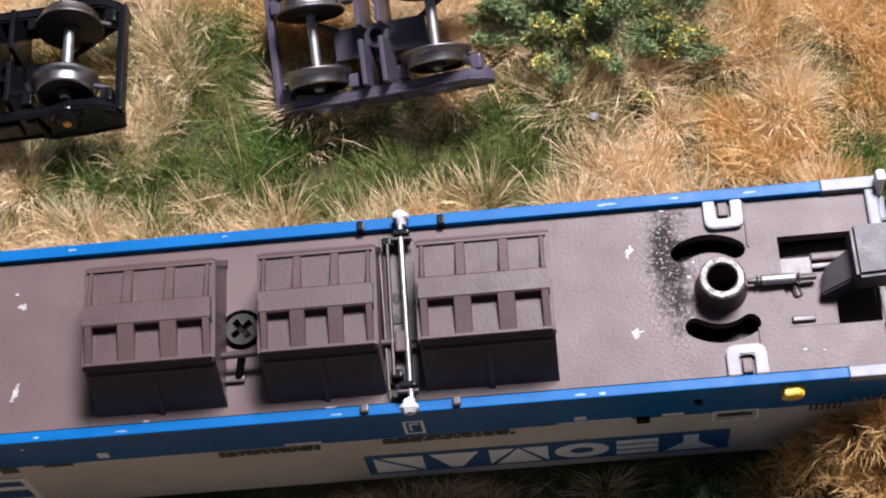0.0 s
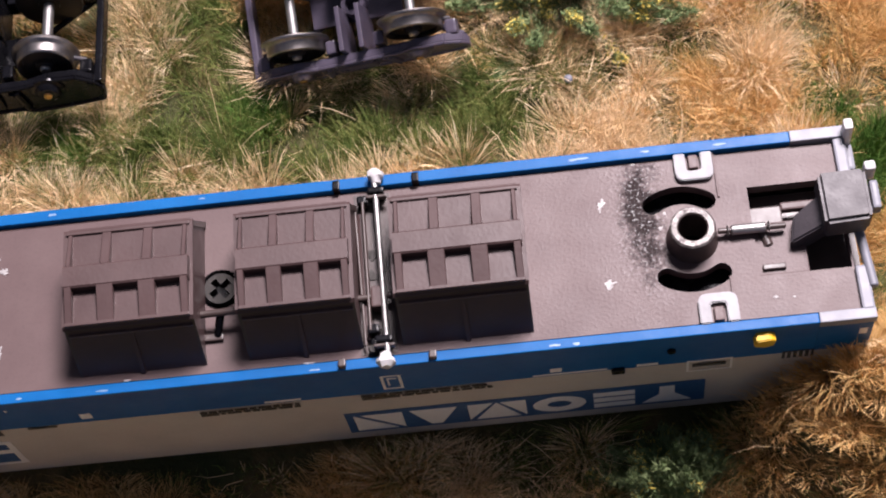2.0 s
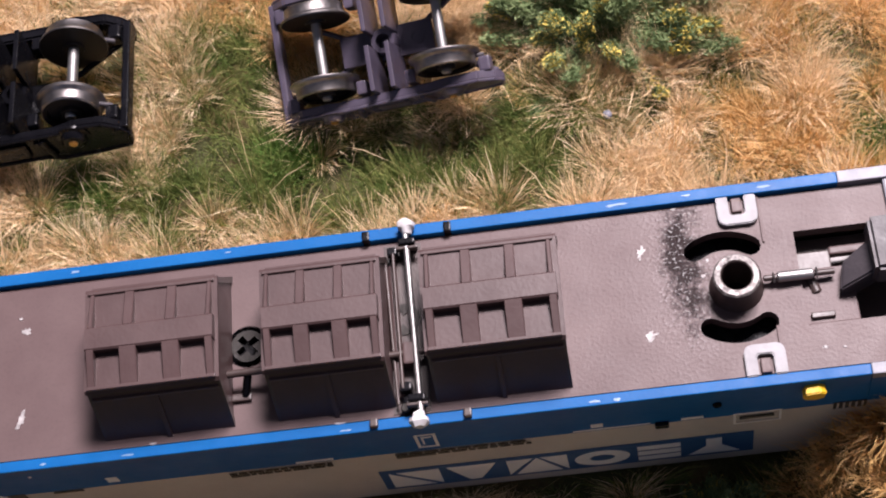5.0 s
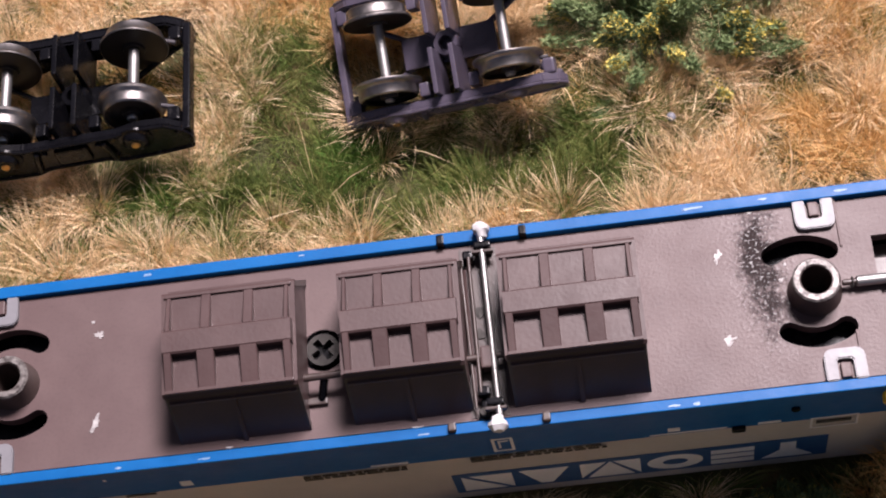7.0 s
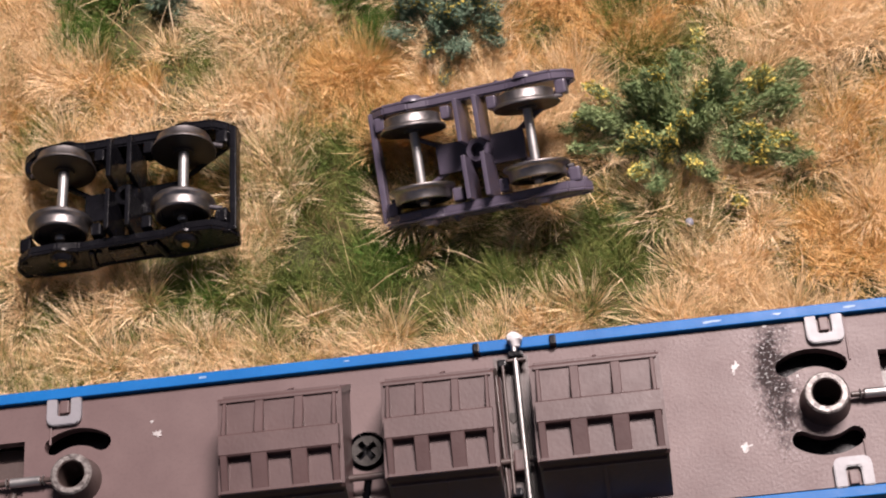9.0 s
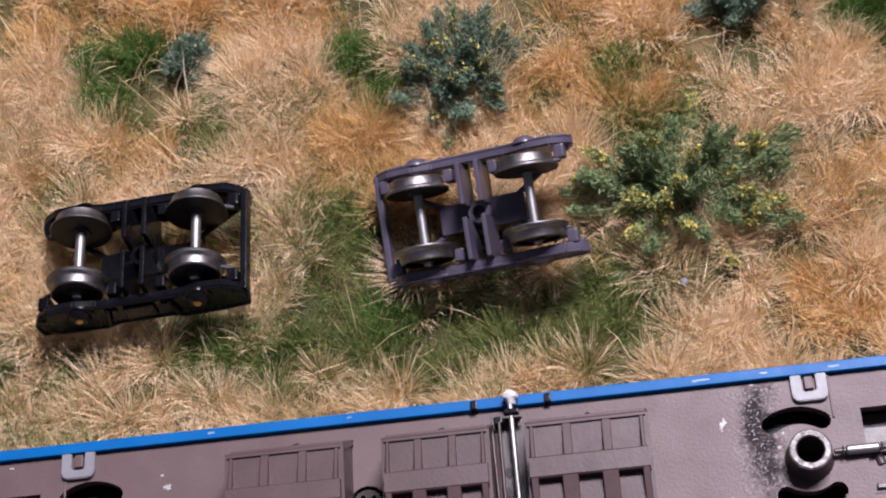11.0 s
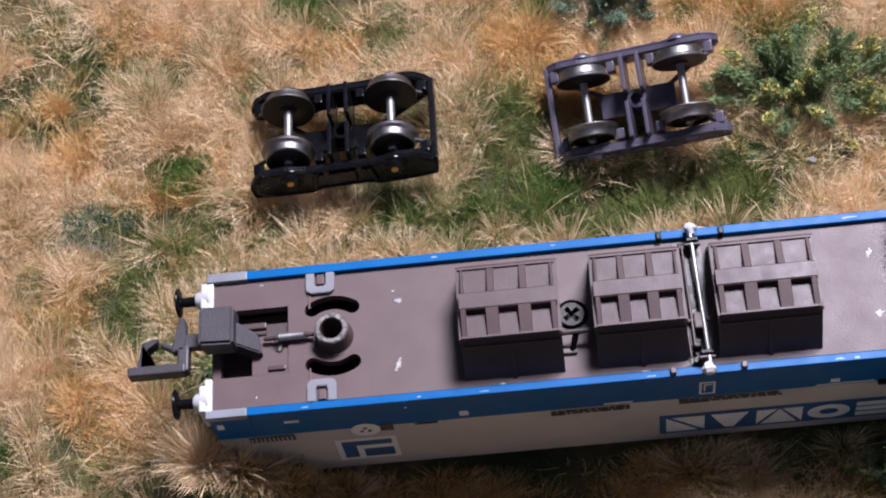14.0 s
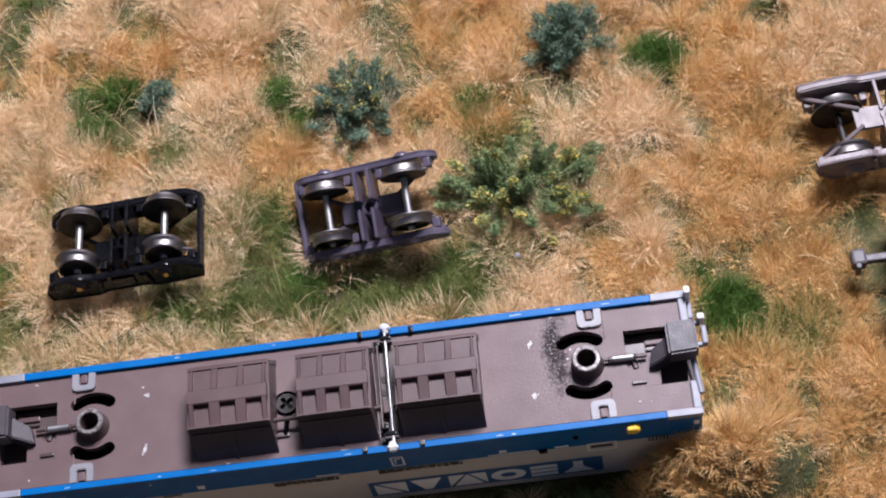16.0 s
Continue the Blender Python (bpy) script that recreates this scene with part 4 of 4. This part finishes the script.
AMBER = [(-3, 49, 8, 7, 1.2), (-85, 50, 7, 8, 0.9), (-68, 28, 6, 5, 0.9), (-63, 45, 6, 6, 0.9), (-56, 61, 6, 5, 0.8), (-43, 66, 7, 5, 0.9), (-76, 68, 8, 6, 0.8), (-81, 24, 6, 5, 0.9), (-78, 0, 8, 8, 1.0), (-90, 18, 7, 6, 0.7), (-73, 38, 5, 4, 0.6), (-95, -18, 16, 10, 0.8), (-92, 56, 6, 6, 0.7), (-108, 30, 8, 20, 0.5), (28, 85, 30, 10, 0.8), (-25, 84, 16, 8, 0.8), (-60, 90, 24, 10, 0.7), (72, 38, 24, 26, 1.1), (21, 66, 11, 6, 1.5), (-14, 60, 9, 9, 1.3), (95, 10, 26, 40, 1.0), (68, 80, 20, 10, 0.6), (62, -4, 24, 18, 1.3), (-25, -19, 34, 8, 1.5), (14, 23, 12, 4, 0.6), (55, -20, 20, 10, 1.0), (44, 29, 10, 5, 0.8), (-12, 22, 6, 3, 0.4)]


def tufted(x, y, z, per, length, flop, width, foot):
    """Fibres that burst from each tuft's foot, outer ones leaning out and drooping."""
    n = len(x)
    lean = rng.normal(size=(n, 2)) * 0.28
    tall = rng.uniform(0.7, 1.15, n) * np.clip(1.0 + 0.3 * lumps(x, y, 8, 9), 0.55, 1.5)
    i = np.repeat(np.arange(n), per)
    k = len(i)
    a = rng.uniform(0, 2 * np.pi, k)
    q = np.sqrt(rng.uniform(0, 1, k))
    r = q * foot * rng.uniform(0.6, 1.4, n)[i]
    base = np.stack([x[i] + r * np.cos(a), y[i] + r * np.sin(a), z[i] - 0.3], 1)
    out = flop * (0.15 + q)
    wob = rng.normal(size=(k, 2)) * 0.34
    d = np.stack([np.cos(a) * out + lean[i, 0] + wob[:, 0], np.sin(a) * out + lean[i, 1] + wob[:, 1], np.ones(k)], 1)
    d /= np.linalg.norm(d, axis=1)[:, None]
    ln = rng.uniform(*length, k) * tall[i]
    tip = base + d * ln[:, None]
    bend = rng.normal(size=(k, 3)) * 0.26
    bend[:, 2] += 0.10 * ln * np.minimum(out, 1.2)
    return base, tip, bend, rng.uniform(0.6, 1.3, k) * width


def settle(base, tip, bend, width):
    """Fibres bend aside at the wagon and stay down under the bogies."""
    near = (np.abs(tip[:, 0]) < 58.2) & (np.abs(tip[:, 1]) < 11.0)
    tip[near, 1] = np.where(base[near, 1] > 0, 1, -1) * rng.uniform(11.0, 12.4, near.sum())
    for cx, cy, w, h, top in ((-40.1, 44.7, 14.5, 8.2, -22.8), (4.8, 45.4, 14.5, 8.2, -22.6), (97.4, 49.8, 14, 9, -24.5)):
        under = (np.abs(tip[:, 0] - cx) < w) & (np.abs(tip[:, 1] - cy) < h)
        tip[under, 2] = np.minimum(tip[under, 2], top + rng.normal(size=under.sum()) * 0.7)
        bend[under, 2] = np.minimum(bend[under, 2], 0.0)
    return base, tip, bend, width


def grow(name, label, material, pick, count, per, length, flop, width, foot, kind="stuff"):
    x = rng.uniform(-118, 112, count)
    y = rng.uniform(-36, 112, count)
    keep = pick(x, y) > rng.uniform(0, 1, count)
    keep &= ~((np.abs(x) < 58.6) & (np.abs(y) < 11.2 + 0.5 * foot))
    keep &= ~((x > 89.0) & (y > 3) & (y < 33))
    x, y = x[keep], y[keep]
    me = raw_mesh(name, *blades(*settle(*tufted(x, y, ground_z(x, y), per, length, flop, width, foot))), material)
    return tagged(new(name, me), label, "grass", kind=kind)


def weights(x, y):
    g = blob(x, y, GREEN) + 0.28 * lumps(x, y, 15, 3) + (0.2 + 0.5 * np.clip((-25 - x) / 35, 0, 1)) * lumps(x, y, 9, 4)
    a = blob(x, y, AMBER) + 0.22 * lumps(x, y, 20, 5) + 0.18 * lumps(x, y, 8, 6)
    d = blob(x, y, DENSE)
    return g, a, d


def clumped(x, y, size, seed, bare):
    """1 inside clumps of about that size, 0 in the gaps between them."""
    return np.clip((lumps(x, y, size, seed) + 0.6 * lumps(x, y, 0.55 * size, seed + 50) - bare) * 2.2, 0, 1)


def want_meadow(x, y):
    g, a, d = weights(x, y)
    return np.clip((g - 0.28) * 1.9, 0.03, 0.85) * (d < 0.3)


def want_ochre(x, y):
    g, a, d = weights(x, y)
    return np.clip((a - 0.32) * 3.2, 0.03, 1) * np.clip(1.25 - g, 0.04, 1) * (d < 0.3)


def want_straw(x, y):
    g, a, d = weights(x, y)
    return (1.0 - np.clip((a - 0.30) * 2.6, 0, 0.95)) * np.clip(1.2 - 0.75 * g, 0.06, 1) * (d < 0.3)


grow("straw_grass", "tufts of long pale straw-coloured flock grass", STRAW, lambda x, y: want_straw(x, y) * clumped(x, y, 16, 31, -0.5), 5600, 190, (3.0, 7.6), 1.0, 0.036, 1.3)
grow("ochre_grass", "dense tufts of orange-ochre flock grass", OCHRE, lambda x, y: want_ochre(x, y) * clumped(x, y, 13, 41, -0.8), 6600, 150, (2.4, 5.8), 1.0, 0.036, 1.4)
grow("meadow_grass", "green and olive flock grass in patches", MEADOW, want_meadow, 4600, 110, (2.4, 6.0), 0.95, 0.042, 1.3)
grow("straw_stalks", "single long straw fibres lying over the tufts", STRAW, lambda x, y: np.clip(want_straw(x, y) + 0.06, 0, 1), 2600, 5, (5.0, 9.5), 1.5, 0.05, 1.0)
grow("straw_underlay", "short straw-coloured flock between the tufts", STRAW, lambda x, y: 0.5 * want_straw(x, y), 9000, 10, (1.2, 3.0), 0.9, 0.06, 0.9)
grow("green_underlay", "short olive flock between the tufts", MEADOW, lambda x, y: np.clip(want_meadow(x, y) + 0.45, 0, 1), 14000, 11, (1.4, 3.2), 0.9, 0.06, 0.9)
grow("ochre_underlay", "short ochre flock between the tufts", OCHRE, want_ochre, 9000, 9, (1.2, 2.8), 0.9, 0.06, 0.9)


def make_clump(cx, cy, rx, ry):
    """One dense clump of short green grass."""
    n = int(14 * rx * ry)
    a, q = rng.uniform(0, 2 * np.pi, n), np.sqrt(rng.uniform(0, 1, n))
    x, y = cx + 0.95 * rx * q * np.cos(a), cy + 0.95 * ry * q * np.sin(a)
    keep = ~((np.abs(x) < 58.6) & (np.abs(y) < 11.2))
    x, y = x[keep], y[keep]
    me = raw_mesh("grass_clump", *blades(*settle(*tufted(x, y, ground_z(x, y), 18, (2.6, 4.8), 0.6, 0.06, 0.6))), LUSH)
    return tagged(new("grass_clump", me), "dense clump of bright green grass among straw tufts", "grass clump", "green grass clumps")


for spot in DENSE:
    make_clump(*spot[:4])


def make_tuft(mesh, x, y, size, turn, label):
    ob = new("grass_tuft", mesh)
    ob.location = Vector((x, y, height(x, y) - 0.1)) * MM
    ob.rotation_euler = (0, 0, turn)
    ob.scale = (size, size, size)
    return tagged(ob, label, "grass tuft", "tall grass tufts")


def tuft_mesh(material, per, length, flop):
    o = np.zeros(1)
    return raw_mesh("grass_tuft", *blades(*tufted(o, o, o, per, length, flop, 0.045, 1.5)), material)


TUFTS = [(tuft_mesh(STRAW, 300, (3.5, 7.5), 1.1), "tall pale straw-coloured grass tuft, fibres splayed"), (tuft_mesh(STRAW, 260, (3.0, 7.0), 1.3), "tall pale straw-coloured grass tuft, fibres splayed"), (tuft_mesh(OCHRE, 300, (3.0, 6.0), 1.1), "tall orange-ochre grass tuft, dense"), (tuft_mesh(MEADOW, 180, (3.0, 6.5), 1.0), "tall olive-green grass tuft")]
pick_rnd = random.Random(21)
spots = [(-18, 27, 0), (-8, 24, 0), (6, 24, 1), (10, 22, 2), (16, 24, 0), (-25, 41, 1), (-22, 48, 0), (-20, 55, 1), (-13, 57, 2), (-16, 62, 2), (-41, 33, 1), (-36, 27, 0), (-31, 24, 1), (-45, 24, 0), (28, 29, 1), (37, 30, 2), (44, 28, 2), (-52, -12.4, 0), (-47, -12.6, 1), (-56, -12.6, 0), (-54, -12, 1), (-50, -12, 3), (-60, -12, 1), (-42, -14, 0), (-57, -17, 3), (52, -12.5, 2), (56, -12.5, 2), (60.5, -10.5, 2), (49, -13, 2), (54, -12, 2), (62, -6, 2), (54, -17, 2), (-15, -17, 2), (-5, -18, 2), (-25, -16, 2), (-62, 20, 1), (-60, 27, 0), (-66, 14, 1), (-70, 2, 0), (-64, -6, 1), (-75, -8, 0)]
for x, y, k in spots:
    make_tuft(TUFTS[k][0], x, y, pick_rnd.uniform(0.85, 1.2), pick_rnd.uniform(0, 6.28), TUFTS[k][1])
for j in range(90):
    x, y = pick_rnd.uniform(-112, 100), pick_rnd.uniform(14, 104)
    if (abs(x + 40.4) < 18 or abs(x - 3.8) < 18) and 34 < y < 57 or (x > 78 and y < 62):
        continue
    if blob(np.array([x]), np.array([y]), DENSE)[0] > 0.1:
        continue
    k = 2 if blob(np.array([x]), np.array([y]), AMBER)[0] > 0.5 else pick_rnd.choice((0, 0, 1, 1, 3))
    make_tuft(TUFTS[k][0], x, y, pick_rnd.uniform(0.7, 1.15), pick_rnd.uniform(0, 6.28), TUFTS[k][1])


def make_bush(x, y, rx, ry, tall, leaf, leaves, flowers, seed, label):
    """Wiry stems that fan out, tiny leaves all along them, flowers towards the tips."""
    r = np.random.default_rng(seed)
    base = (x, y, float(height(x, y)) - 0.2)
    b = thing("flowering_bush", base, label, "bush")
    o = np.array(base)
    tips = []
    for k in range(60):
        a = r.uniform(0, 2 * np.pi)
        q = r.uniform(0.05, 1.0) ** 0.6 * r.uniform(0.7, 1.25)
        h = tall * (1.1 - 0.6 * min(q, 1.2) ** 2) * r.uniform(0.6, 1.15)
        t = o + np.array([rx * q * np.cos(a), ry * q * np.sin(a), max(h, 0.8)])
        s = o + np.array([0.2 * rx * q * np.cos(a), 0.2 * ry * q * np.sin(a), 0])
        tips.append((s, t))
        part("stem", bar(tuple(s), tuple(t), 0.16, 0.05, 5), STEM, b)
    bloom = r.permutation(len(tips))[:22]

    def scatter(n, size, lo, spread, slim):
        j = r.integers(0, len(tips), n)
        if lo > 0.5:
            j = bloom[r.integers(0, len(bloom), n)]
        u = r.uniform(lo, 1.05, n) ** 0.8
        s = np.array([tips[i][0] for i in j])
        t = np.array([tips[i][1] for i in j])
        d = (t - s) / np.linalg.norm(t - s, axis=1)[:, None]
        c = s + (t - s) * u[:, None] + r.normal(size=(n, 3)) * (spread * (1.25 - 0.8 * u))[:, None]
        c[:, 2] = np.maximum(c[:, 2], o[2] + 0.3)
        d1 = d + r.normal(size=(n, 3)) * 0.6
        d1 /= np.linalg.norm(d1, axis=1)[:, None]
        d2 = np.cross(d1, r.normal(size=(n, 3)))
        d2 /= np.linalg.norm(d2, axis=1)[:, None]
        w = (r.uniform(0.5, 1.4, n) * size)[:, None]
        v = np.stack([c - d1 * w, c + d2 * w * slim, c + d1 * w, c - d2 * w * slim], 1).reshape(-1, 3)
        return (v - o) * MM, np.arange(4 * n), np.arange(n) * 4, np.full(n, 4)

    for name, n, size, lo, spread, slim, mat in (("foliage", leaves * 4, 0.46, 0.06, 0.9, 0.15, leaf), ("bloom_spray", flowers * 2, 0.32, 0.72, 0.9, 0.3, BLOOM)):
        me = raw_mesh(name, *scatter(n, size, lo, spread, slim), mat)
        ob = new(name, me)
        ob.parent = b
        tagged(ob, "tiny yellow flowers" if name == "bloom_spray" else "", kind="stuff")
    return b


make_bush(2.5, 69.5, 9.5, 11.5, 9.0, LEAFBLUE, 9500, 650, 11, "blue-green wiry bush with a few pale yellow flowers")
make_bush(31.0, 48.0, 17.0, 12.0, 9.5, LEAF, 17000, 2000, 12, "low dark green gorse bush with yellow flowers")
make_bush(44.3, 79.0, 8.5, 8.0, 8.0, LEAFBLUE, 8000, 60, 13, "blue-green wiry bush amid ochre grass")
make_bush(36.0, -17.5, 8.0, 5.0, 8.5, LEAF, 7000, 420, 14, "dark green bush with yellow flowers beside the wagon")
make_bush(33.0, -27.0, 9.0, 5.0, 7.0, LEAFBLUE, 6000, 500, 15, "grey-green bush with yellow flowers in front of the wagon")
make_bush(-36.5, 79.0, 4.0, 4.0, 5.0, LEAFBLUE, 2500, 10, 16, "small blue-green shrub in straw grass")
make_bush(-82.0, 35.0, 7.0, 6.0, 3.0, LEAFBLUE, 3500, 10, 17, "low blue-green scrub in straw grass")
make_bush(-60.0, 8.0, 4.0, 7.0, 3.0, LEAF, 2200, 160, 18, "low green scrub with yellow flowers under the buffers")


def make_pebble():
    b = thing("pebble", (29.8, 33.6, height(29.8, 33.6)), "small pale pebble lying among grass tufts", "pebble")
    bm = bmesh.new()
    bmesh.ops.create_icosphere(bm, subdivisions=2, radius=0.5)
    for v in bm.verts:
        v.co = Vector((v.co.x * 1.1, v.co.y * 1.2, v.co.z * 0.8)) * (1 + 0.25 * noise.noise(v.co * 1.5)) + Vector((29.8, 33.6, height(29.8, 33.6) + 3.6))
    part("stone", bm, PALE, b, smooth=True)


make_pebble()
